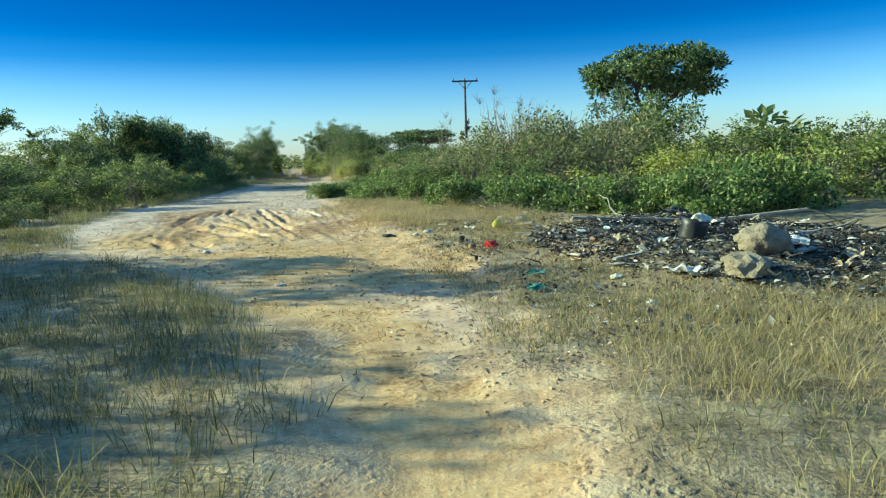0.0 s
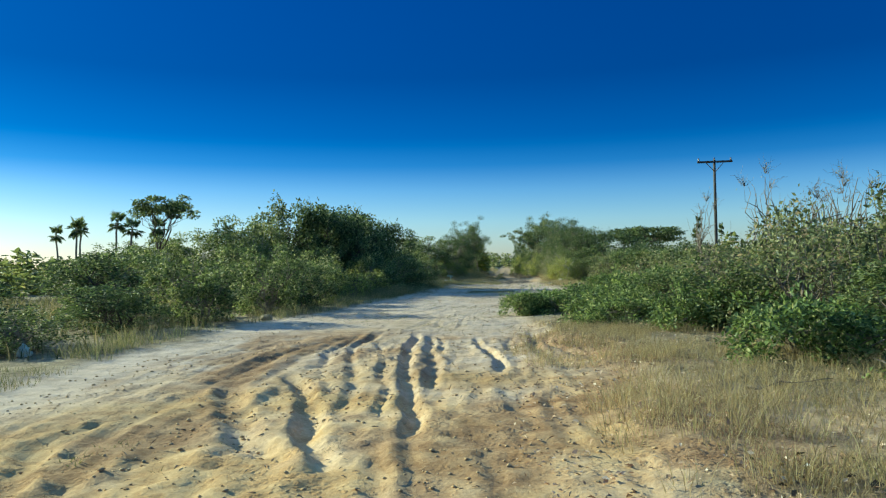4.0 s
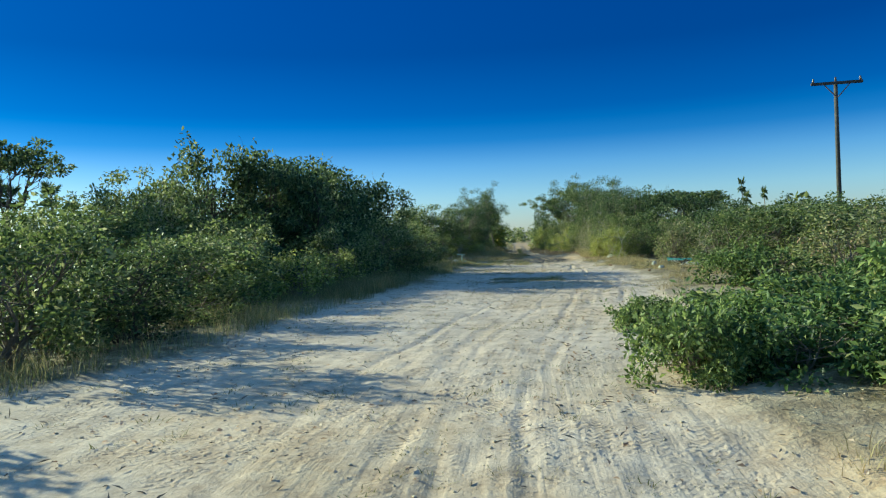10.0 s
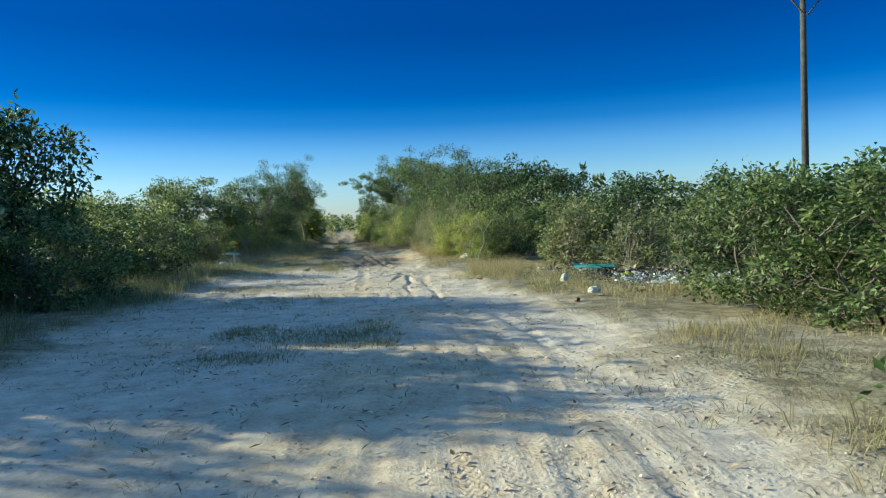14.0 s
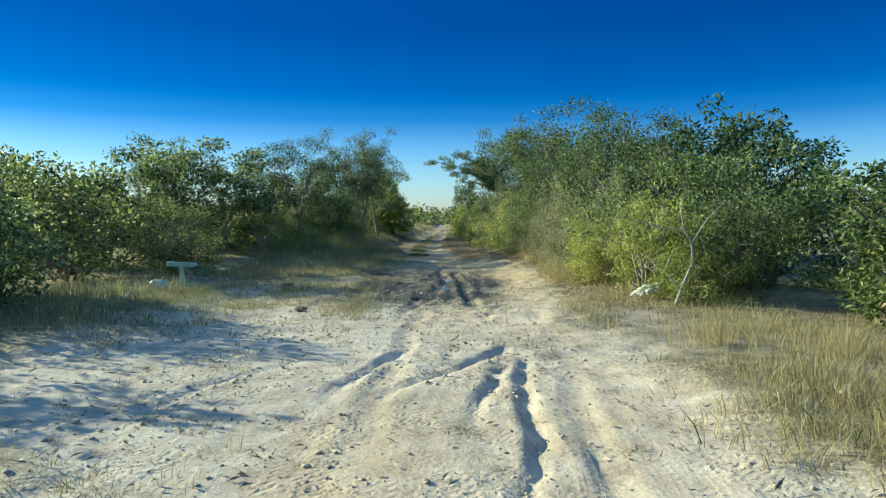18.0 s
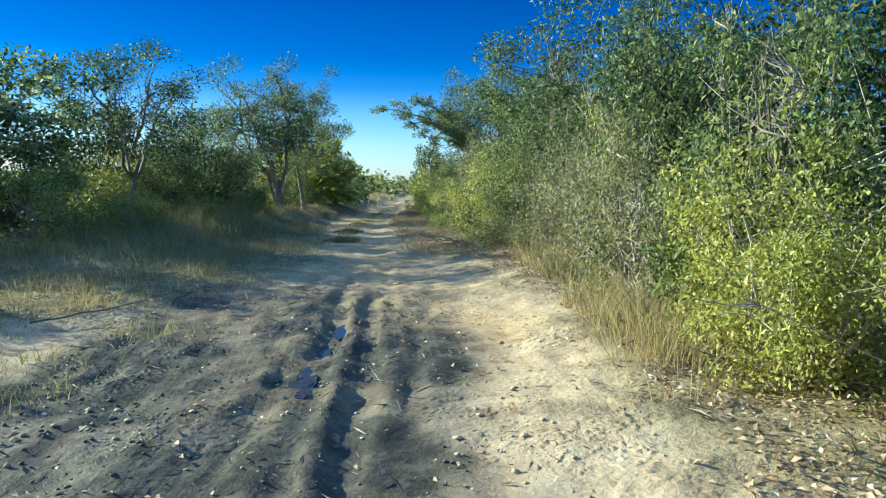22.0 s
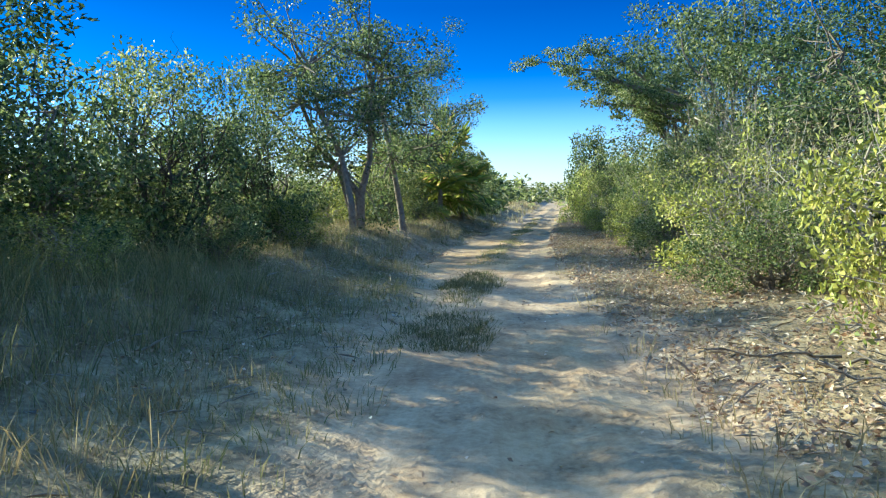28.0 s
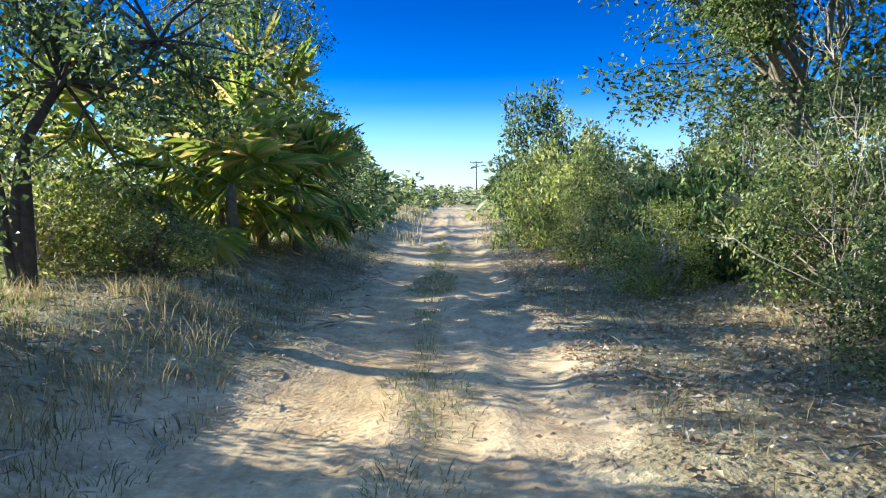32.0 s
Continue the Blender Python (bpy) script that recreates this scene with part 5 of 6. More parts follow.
grass("grass", "sparse grass patches on the sand", 314, 14000, (-3.8, 0.4, 47.0, 63.0), (0.02, 0.11), GRASS_GREEN, 14, 0.16, 1.1, sand_max=0.96, gaps=0.13, width=0.0028)
grass("grass", "green grass tufts spreading over the sand", 324, 9000, (-3.4, -0.1, 54.5, 62.6), (0.03, 0.15), GRASS_GREEN, 16, 0.17, 1.1, width=0.0028, gaps=0.2)
grass("grass", "straw tufts spreading over the sand", 325, 9000, (-3.6, -0.2, 47.0, 62.0), (0.02, 0.12), GRASS_DRY, 18, 0.15, 1.1, width=0.0026, gaps=0.27)
grass("grass", "dry grass on the far verges", 315, 9000, (-8.0, 8.0, 98.0, 150.0), (0.15, 0.4), GRASS_DRY, 10, 0.25, width=0.012, cover=out_of_ruts)
grass("grass", "tufts of dry grass on the far shoulder", 316, 9000, (2.4, 6.4, 36.0, 47.0), (0.04, 0.24), GRASS_DRY, 20, 0.15, 1.1, width=0.0028, cover=lambda x, y: x > 2.7 + 1.2 * smooth(38.0, 44.0, y) + 0.3 * np.sin(y * 1.9), gaps=0.27)
grass("grass", "sparse small tufts on the bare shoulder", 340, 5000, (2.0, 4.6, 36.0, 49.5), (0.02, 0.09), GRASS_GREEN, 18, 0.12, 1.4, width=0.003, gaps=0.30)
grass("grass", "pale grass tufts under the dark bushes", 317, 6000, (-5.4, -4.2, 38.0, 42.5), (0.15, 0.42), GRASS_GREEN, 14, 0.14, 0.6, width=0.003, gaps=-0.1)
grass("grass", "tall grey-brown dry grass on the shoulder", 333, 9000, (1.3, 5.0, 14.2, 20.6), (0.06, 0.28), GRASS_DRY, 20, 0.16, 1.2, width=0.0026, cover=lambda x, y: x > 1.5 + 0.4 * np.sin(y * 1.1), gaps=0.12)
grass("grass", "pale dry grass over the sand beside the ruts", 332, 8000, (0.45, 3.0, 19.4, 26.5), (0.03, 0.16), GRASS_DRY, 14, 0.15, 1.3, width=0.0028, cover=lambda x, y: x > 0.5 + 0.3 * np.sin(y * 1.7), gaps=0.08)
grass("grass", "tiny trodden weed tufts on the sand", 329, 26000, (-5.2, 3.0, 25.5, 58.0), (0.012, 0.05), GRASS_GREEN, 26, 0.10, 2.0, width=0.004, gaps=0.13)
grass("grass", "low grey-green tufts between the track and the heap", 341, 9000, (1.3, 5.2, 4.2, 15.0), (0.03, 0.12), GRASS_GREEN, 18, 0.13, 1.3, width=0.0028, cover=lambda x, y: (x > 1.5 + 0.3 * np.sin(y * 1.3)) & ~in_heap(x, y), gaps=0.17)
grass("grass", "small weeds on the clay before the ruts", 331, 6000, (-3.0, 2.2, 4.0, 15.5), (0.015, 0.06), GRASS_GREEN, 18, 0.10, 1.8, width=0.004, gaps=0.2)
grass("grass", "low dark weeds in the middle of the sand", 318, 8000, (-1.5, 0.6, 42.4, 45.2), (0.02, 0.08), GRASS_GREEN, 14, 0.16, 1.4, width=0.003, gaps=0.1)
grass("grass", "pale golden grass at the feet of the bank trees", 319, 13000, (-6.0, -1.9, 78.6, 86.0), (0.06, 0.22), GRASS_DRY, 14, 0.14, 0.9, width=0.003, cover=lambda x, y: x < np.interp(y, EDGE_Y, EDGE_L) - 0.35)
grass("grass", "straw-coloured weeds along the shaded left rut", 320, 14000, (-4.2, -0.9, 62.0, 77.0), (0.05, 0.24), GRASS_DRY, 12, 0.14, 1.1, width=0.0028, cover=lambda x, y: x < np.interp(y, EDGE_Y, EDGE_L), gaps=0.1)


def under_thicket(x, y):
    return x > np.interp(y, EDGE_Y, EDGE_R) + np.where(y < 68, 0.3, 0.05) + 0.5 * fbm(x * 2.0, y * 2.0, 337)


scatter_leaves("leaf_litter", "brown fallen leaves lying under the thicket", 330, 90000, (0.4, 4.2, 57.0, 94.0), 0.038, LITTER, under_thicket, 0.5, 0.03)
scatter_leaves("leaf_litter", "a few fallen leaves blown onto the track", 334, 3500, (-1.4, 3.2, 58.0, 94.0), 0.03, LITTER, None, 0.5)
scatter_leaves("twig_litter", "short dark twigs and stalks scattered on the sand", 335, 3600, (-5.0, 3.0, 25.0, 60.0), 0.07, BARK, None, 0.3, 0.015, 0.16)
scatter_leaves("twig_litter", "short dark twigs and stalks on the trodden shoulder", 336, 2200, (-3.0, 5.5, 3.5, 25.0), 0.07, BARK, None, 0.3, 0.015, 0.16)
scatter_leaves("twig_litter", "broken twigs trodden into the mud", 346, 450, (-1.4, 1.8, 58.0, 65.5), 0.12, TWIG, None, 0.5, 0.03, 0.07)
scatter_leaves("twig_litter", "dry stalks and twigs under the thicket", 338, 5000, (0.6, 4.2, 58.0, 94.0), 0.16, TWIG, under_thicket, 0.5, 0.04, 0.06)
scatter_leaves("twig_litter", "dry stalks and twigs on the shaded bank", 339, 4000, (-4.5, -0.8, 60.0, 94.0), 0.16, TWIG, out_of_ruts, 0.5, 0.04, 0.06)
scatter_leaves("leaf_litter", "brown fallen leaves under the trees on the bank", 331, 14000, (-4.5, -1.4, 70.0, 94.0), 0.038, LITTER, lambda x, y: x < np.interp(y, EDGE_Y, EDGE_L) + 0.2)
scatter_leaves("leaf_litter", "dry leaves and chaff on the sandy shoulder", 332, 9000, (0.5, 6.0, 4.0, 26.0), 0.045, LITTER)
scatter_leaves("leaf_litter", "dry chaff on the sand track", 333, 6000, (-4.5, 3.0, 26.0, 64.0), 0.04, LITTER)
CLAY_CLOD = surface("clay_clod", (0.34, 0.21, 0.10), (0.58, 0.42, 0.24), 10, 0.95)
SAND_CLOD = surface("sand_clod", (0.36, 0.30, 0.21), (0.60, 0.52, 0.39), 10, 0.95)
clods("clay_clods", "loose orange clay clods between the ruts", 340, 8000, (-5.0, 2.5, 7.0, 25.0), 0.020, CLAY_CLOD)
DARK_CLOD = surface("dark_clod", (0.06, 0.05, 0.04), (0.20, 0.17, 0.13), 10, 0.9)
clods("mud_clods", "dark churned clods beside the muddy ruts", 343, 2200, (-0.9, 1.8, 56.5, 63.8), 0.014, DARK_CLOD)
clods("sand_clods", "trampled sand lumps before the muddy ruts", 344, 3000, (-1.5, 2.3, 50.0, 61.0), 0.020, SAND_CLOD)
clods("earth_crumbs", "brown crumbs of earth on the trodden shoulder", 345, 5000, (0.8, 5.4, 3.5, 17.0), 0.016, CLAY_CLOD)
clods("sand_clods", "loose sand clods and pebbles on the track", 341, 10000, (-5.0, 2.8, 25.0, 60.0), 0.014, SAND_CLOD)
clods("sand_clods", "crumbs of earth on the wheel tracks", 342, 2000, (-2.0, 2.4, 56.0, 100.0), 0.011, CLAY_CLOD)


# ---- small things ----
def box_bm(sx, sy, sz, m=None, bevel=0.0):
    bm = bmesh.new()
    bmesh.ops.create_cube(bm, size=1, matrix=(m or Matrix()) @ Matrix.Diagonal((sx, sy, sz, 1)))
    if bevel:
        bmesh.ops.bevel(bm, geom=bm.edges[:], offset=bevel, segments=2, affect="EDGES")
    return bm


def lathe_bm(profile, sides=14, jitter=0.0, seed=0):
    """A turned shape from (radius, height) pairs."""
    rng = random.Random(seed)
    bm = bmesh.new()
    rings = [[bm.verts.new((r * math.cos(6.2832 * k / sides) * (1 + rng.uniform(-jitter, jitter)), r * math.sin(6.2832 * k / sides) * (1 + rng.uniform(-jitter, jitter)), z)) for k in range(sides)] for r, z in profile]
    for a, b in zip(rings, rings[1:]):
        for k in range(sides):
            bm.faces.new((a[k], a[(k + 1) % sides], b[(k + 1) % sides], b[k]))
    bm.faces.new(rings[0][::-1])
    bm.faces.new(rings[-1])
    for f in bm.faces:
        f.smooth = True
    return bm


def crumple_bm(sx, sy, sz, seed, subdiv=3, rough=0.35):
    """A crumpled bag or lump."""
    bm = bmesh.new()
    bmesh.ops.create_icosphere(bm, subdivisions=subdiv, radius=1)
    off = Vector((seed * 3.1, seed * 1.7, seed * 0.9))
    for v in bm.verts:
        n1, n2 = noise.noise(v.co * 1.4 + off), abs(noise.noise(v.co * 3.1 + off * 1.7))
        d = 1 + rough * (1.1 * n1 + 1.3 * n2 - 0.4) + rough * 0.5 * noise.noise(v.co * 7.0 + off)
        v.co = Vector((v.co.x * sx * d, v.co.y * sy * d, max(-0.35, v.co.z * d) * sz))
    for f in bm.faces:
        f.smooth = subdiv > 3
    return bm


def sheet_bm(sx, sy, seed, wave=0.06, n=8, thick=0.006):
    """A warped sheet with thickness."""
    bm = bmesh.new()
    bmesh.ops.create_grid(bm, x_segments=n, y_segments=n, size=0.5)
    off = Vector((seed * 2.3, seed, 0))
    for v in bm.verts:
        v.co = Vector((v.co.x * sx, v.co.y * sy, wave * noise.noise(Vector((v.co.x * 2.5, v.co.y * 2.5, 0)) + off) * 2))
    bmesh.ops.solidify(bm, geom=bm.faces[:], thickness=thick)
    return bm


def thing(name, label, category, x, y, dz=0.0, rx=0, ry=0, rz=0, group="", z=None):
    ob = new(name)
    ob.matrix_basis = pose(x, y, (ground_h(x, y) if z is None else z) + dz, rx, ry, rz)
    return tagged(ob, label, category, group)


def solid(name, bm, mat, label, category, x, y, dz=0.0, rx=0, ry=0, rz=0, group=""):
    me = bpy.data.meshes.new(name)
    bm.to_mesh(me)
    bm.free()
    me.materials.append(mat)
    ob = new(name, me)
    ob.matrix_basis = pose(x, y, ground_h(x, y) + dz, rx, ry, rz)
    return tagged(ob, label, category, group)


POLE_WOOD = surface("pole_wood", (0.05, 0.045, 0.04), (0.12, 0.105, 0.09), 6, 0.9, 0, 0.6, 0.02)
GREEN_PAINT = surface("green_paint", (0.30, 0.46, 0.36), (0.52, 0.64, 0.54), 5, 0.6)
GREEN_SHEET = surface("green_plastic", (0.04, 0.26, 0.19), (0.16, 0.42, 0.33), 8, 0.5)
WHITE_PLASTIC = surface("white_plastic", (0.30, 0.31, 0.31), (0.74, 0.74, 0.72), 14, 0.5)
WHITE_SACK = surface("white_sack", (0.40, 0.38, 0.29), (0.76, 0.74, 0.62), 14, 0.7)
RED_PLASTIC = surface("red_plastic", (0.5, 0.02, 0.02), (0.75, 0.07, 0.06), 9, 0.4)
BLACK_PLASTIC = surface("black_plastic", (0.012, 0.012, 0.013), (0.05, 0.05, 0.05), 9, 0.4)
BLUE_PLASTIC = surface("blue_plastic", (0.28, 0.35, 0.42), (0.50, 0.56, 0.62), 9, 0.45)
YELLOW_PLASTIC = surface("yellow_plastic", (0.65, 0.52, 0.04), (0.85, 0.75, 0.15), 9, 0.45)
RUST = surface("rusty_tin", (0.13, 0.07, 0.04), (0.36, 0.24, 0.16), 12, 0.75, 0.5)
CHAR = surface("charred_wood", (0.012, 0.011, 0.010), (0.07, 0.06, 0.055), 12, 0.9, 0, 0.8, 0.02)
ASH_WOOD = surface("grey_plank", (0.22, 0.19, 0.16), (0.48, 0.44, 0.38), 7, 0.9, 0, 0.6, 0.01)
CONCRETE = surface("broken_concrete", (0.20, 0.16, 0.11), (0.38, 0.31, 0.22), 5, 0.95, 0, 0.9, 0.03)
CARD = surface("cardboard", (0.32, 0.24, 0.15), (0.50, 0.40, 0.27), 6, 0.9)
RUBBER = surface("old_rubber", (0.015, 0.015, 0.016), (0.05, 0.05, 0.05), 12, 0.8)
INSULATOR = surface("insulator", (0.10, 0.06, 0.04), (0.2, 0.13, 0.1), 10, 0.3)


def utility_pole(x, y, h, arm, label, rz=0):
    ob = thing("utility_pole", label, "pole", x, y, rz=rz)
    part("post", lathe_bm(((0.11, -0.4), (0.105, 0.5), (0.09, h * 0.6), (0.075, h)), 12), POLE_WOOD, ob)
    beam = part("crossarm", box_bm(arm, 0.10, 0.12, Matrix.Translation((0, -0.13, h - 0.10)), 0.012), POLE_WOOD, ob)
    for s in (-0.48, 0.0, 0.48):
        part("insulator", lathe_bm(((0.02, 0), (0.05, 0.03), (0.055, 0.07), (0.03, 0.10), (0.045, 0.14), (0.02, 0.18)), 10), INSULATOR, beam).location = (s * arm * 0.95, -0.13 if s else 0, h - 0.04 if s else h)
    for s in (-1, 1):
        part("brace", box_bm(0.72, 0.02, 0.04, Matrix.Translation((s * 0.28, -0.15, h - 0.42)) @ Matrix.Rotation(s * -0.85, 4, "Y")), RUST, ob)
    return ob


utility_pole(13.12, 53.75, 7.5, 2.05, "weathered wooden utility pole with one crossarm above the thicket", -4)
utility_pole(14.3, 150.0, 8.0, 2.0, "distant wooden utility pole with one crossarm")
utility_pole(4.4, 190.0, 7.0, 2.0, "distant wooden utility pole with one crossarm")

# broken green-painted stand at the edge of the shaded sand
stand = thing("wooden_stand", "broken green-painted wooden stand with one leg and a leaning brace", "stand", -3.7, 59.5, rz=8)
part("post", box_bm(0.075, 0.075, 0.50, Matrix.Translation((0, 0, 0.19)), 0.005), GREEN_PAINT, stand)
part("top_board", box_bm(0.40, 0.09, 0.075, Matrix.Translation((-0.05, 0, 0.45)) @ Matrix.Rotation(0.07, 4, "Y"), 0.005), GREEN_PAINT, stand)
part("rail", box_bm(0.05, 0.5, 0.06, Matrix.Translation((0.13, 0.27, 0.42)), 0.004), GREEN_PAINT, stand)
part("brace", box_bm(0.26, 0.035, 0.04, Matrix.Translation((0.13, 0.03, 0.29)) @ Matrix.Rotation(0.85, 4, "Y"), 0.004), ASH_WOOD, stand, "bare grey wooden brace")
part("foot_rail", box_bm(0.22, 0.045, 0.06, Matrix.Translation((0.15, 0.1, 0.09)), 0.004), GREEN_PAINT, stand)
solid("plastic_bag", crumple_bm(0.17, 0.12, 0.16, 5), WHITE_PLASTIC, "torn white plastic bag beside the green stand", "bag", -4.05, 59.3, 0.05)
solid("stone", crumple_bm(0.11, 0.09, 0.05, 6, 3, 0.35), CONCRETE, "pale flat stone on the sand", "stone", -2.1, 60.6, 0.03)


# burnt rubbish heap by the start of the track
def rubbish(seed, count, x0, x1, y0, y1, group, cover, scale=1.0):
    rng = random.Random(seed)
    kinds = ("bag", "rag", "plank", "sheet", "bottle", "can", "char", "char", "rag", "card", "char", "rag", "bag", "char", "tub", "rag")
    for k in range(count):
        for _ in range(40):
            x, y = rng.uniform(x0, x1), rng.uniform(y0, y1)
            if cover(x, y):
                break
        rz, kind, s = rng.uniform(0, 360), kinds[k % len(kinds)], scale * rng.uniform(0.7, 1.3)
        if kind == "bag":
            mat, lab = rng.choice(((WHITE_PLASTIC, "crumpled dirty white plastic bag"), (BLACK_PLASTIC, "crumpled black plastic bag"), (BLUE_PLASTIC, "crumpled pale blue plastic bag"), (WHITE_SACK, "torn pale plastic bag"), (CARD, "crumpled brown paper bag")))
            solid("plastic_bag", crumple_bm(0.15 * s, 0.10 * s, 0.035 * s, k, 3, 0.65), mat, lab + " lying in the rubbish", "bag", x, y, 0.03, 0, 0, rz, group)
        elif kind == "plank":
            solid("plank", box_bm(0.85 * s, 0.09, 0.03, None, 0.006), ASH_WOOD, "weathered grey plank lying in the rubbish", "plank", x, y, 0.05, rng.uniform(-8, 8), rng.uniform(-12, 12), rz, group)
        elif kind == "sheet":
            solid("plastic_sheet", sheet_bm(0.55 * s, 0.35 * s, k, 0.07 * s), rng.choice((WHITE_PLASTIC, WHITE_SACK, CARD, BLACK_PLASTIC)), "warped scrap of sheeting lying in the rubbish", "sheet", x, y, 0.08, rng.uniform(-15, 15), rng.uniform(-15, 15), rz, group)
        elif kind == "bottle":
            solid("bottle", lathe_bm(((0.028, 0), (0.030, 0.02), (0.030, 0.13), (0.013, 0.17), (0.012, 0.19)), 10, 0.12, k), rng.choice((WHITE_PLASTIC, ASH_WOOD, BLUE_PLASTIC)), "empty plastic bottle lying in the rubbish", "bottle", x, y, 0.04, 88, 0, rz, group)
        elif kind == "can":
            solid("tin_can", lathe_bm(((0.033, 0), (0.035, 0.005), (0.033, 0.05), (0.035, 0.10), (0.033, 0.105)), 12, 0.12, k), RUST, "rusty tin can lying in the rubbish", "can", x, y, 0.05, 84, 0, rz, group)
        elif kind == "char":
            line = limb(np.random.default_rng(k + seed), (0, 0, 0), (0.9 * s, 0, 0.06), 0.028 * s, 0.012 * s, 6, 0.14)
            co, f = tube_arrays([line], 7)
            ob = new("charred_stick", raw_mesh("charred_stick", co, f, CHAR, True))
            ob.matrix_basis = pose(x, y, ground_h(x, y) + 0.04, 0, rng.uniform(-12, 4), rz)
            tagged(ob, "blackened stick from a rubbish fire", "stick", group)
        elif kind == "rag":
            solid("rag", crumple_bm(0.2 * s, 0.14 * s, 0.035 * s, k + 50, 3, 0.9), rng.choice((CHAR, ASH_WOOD, CARD, ASH_WOOD)), "dirty trampled rag in the rubbish", "rag", x, y, 0.02, 0, 0, rz, group)
        elif kind == "card":
            solid("cardboard", sheet_bm(0.4 * s, 0.3 * s, k + 9, 0.05), CARD, "flattened brown cardboard in the rubbish", "cardboard", x, y, 0.06, rng.uniform(-10, 10), 0, rz, group)
        else:
            solid("plastic_tub", lathe_bm(((0.06 * s, 0), (0.08 * s, 0.09 * s), (0.085 * s, 0.10 * s), (0.075 * s, 0.10 * s), (0.055 * s, 0.012)), 14, 0.2, k), rng.choice((BLACK_PLASTIC, ASH_WOOD, RUST)), "broken plastic tub tipped over in the rubbish", "tub", x, y, 0.04, 70, 0, rz, group)


rubbish(21, 230, 3.2, 8.2, 5.0, 13.2, "rubbish heap", in_heap, 0.52)
for k in range(46):
    a, q = turn.random() * 6.283, math.sqrt(turn.random())
    line = limb(np.random.default_rng(500 + k), (0, 0, 0), (0.5 + 0.9 * turn.random(), 0, 0.06), 0.016, 0.007, 6, 0.16)
    co, f = tube_arrays([line], 6)
    ob = new("charred_stick", raw_mesh("charred_stick", co, f, (CHAR, CHAR, ASH_WOOD)[k % 3], True))
    px, py = 5.9 + 2.1 * q * math.cos(a), 8.6 + 3.4 * q * math.sin(a)
    ob.matrix_basis = pose(px, py, ground_h(px, py) + 0.05, 0, turn.uniform(-14, 4), turn.uniform(0, 360))
    tagged(ob, ("blackened stick from a rubbish fire", "blackened stick from a rubbish fire", "bleached grey stick lying on burnt rubbish")[k % 3], "stick", "rubbish heap")
rubbish(22, 22, 2.2, 4.6, 8.0, 14.0, "scattered rubbish", lambda x, y: True, 0.36)
clods("burnt_rubble", "charred rubble and ash of a burnt rubbish heap", 350, 3000, (3.2, 8.2, 5.0, 13.2), 0.020, CHAR, in_heap)
clods("burnt_rubble", "pale scraps and ash of a burnt rubbish heap", 351, 1500, (3.2, 8.2, 5.0, 13.2), 0.03, WHITE_SACK, in_heap)
scatter_leaves("burnt_scraps", "charred and pale scraps of a burnt rubbish heap", 352, 26000, (3.2, 8.4, 4.8, 13.4), 0.062, SCRAP, in_heap, 0.8, 0.07, 0.4)
scatter_leaves("burnt_scraps", "scraps of rubbish trodden into the ground", 353, 4200, (1.9, 8.4, 4.5, 14.8), 0.06, SCRAP, None, 0.5, 0.03, 0.7)
scatter_leaves("rubbish_scraps", "pale scraps of household rubbish in the grass", 354, 5000, (4.8, 8.4, 46.4, 52.5), 0.07, SCRAP, None, 0.8, 0.06, 0.6)
scatter_leaves("rubbish_scraps", "heap of torn white and grey plastic scraps beside the thicket", 355, 3800, (5.0, 8.2, 46.2, 49.6), 0.065, WHITE_PLASTIC, lambda x, y: ((x - 6.6) / 1.5) ** 2 + ((y - 47.8) / 1.4) ** 2 + 0.5 * fbm(x * 2, y * 2, 356) < 0.9, 0.55, 0.10, 0.7)
solid("concrete_lump", crumple_bm(0.33, 0.26, 0.24, 31, 4, 0.22), CONCRETE, "broken lump of pale concrete at the edge of the heap", "rubble", 4.9, 6.75, 0.12, 0, 0, 20)
solid("concrete_lump", crumple_bm(0.30, 0.24, 0.17, 32, 3, 0.3), CONCRETE, "low broken lump of concrete beside a larger one", "rubble", 4.35, 6.25, 0.07, 0, 0, 60)
drum = thing("plastic_drum", "burnt open black drum with a pale torn rim", "drum", 4.85, 8.1, 0.0, 8, 4, 30)
part("shell", lathe_bm(((0.16, -0.02), (0.175, 0.1), (0.17, 0.26), (0.178, 0.34), (0.155, 0.34), (0.145, 0.04)), 18, 0.07, 3), BLACK_PLASTIC, drum)
part("rim", crumple_bm(0.15, 0.10, 0.07, 12, 2, 0.5), WHITE_SACK, drum, "pale torn lid").location = (0.0, -0.08, 0.35)
solid("plastic_bag", crumple_bm(0.13, 0.09, 0.06, 41, 3, 0.7), RED_PLASTIC, "bright red plastic packet on the dry ground", "bag", 2.71, 10.05, 0.05, 0, 0, 15)
solid("plastic_bag", crumple_bm(0.09, 0.07, 0.04, 42, 3, 0.9), GREEN_SHEET, "small green plastic scrap on the grass", "bag", 2.5, 7.42, 0.03)
solid("plastic_bag", crumple_bm(0.09, 0.065, 0.035, 43, 3, 0.9), GREEN_SHEET, "small green plastic scrap on the grass", "bag", 2.2, 6.59, 0.03)
solid("plank", box_bm(2.2, 0.12, 0.04, None, 0.008), ASH_WOOD, "long pale plank across the rubbish heap", "plank", 5.4, 10.6, 0.09, 0, 3, -12)
solid("plank", box_bm(1.7, 0.10, 0.04, None, 0.008), ASH_WOOD, "pale plank leaning on the rubbish heap", "plank", 7.0, 9.9, 0.12, 0, -6, -24)
tyre_bm = bmesh.new()
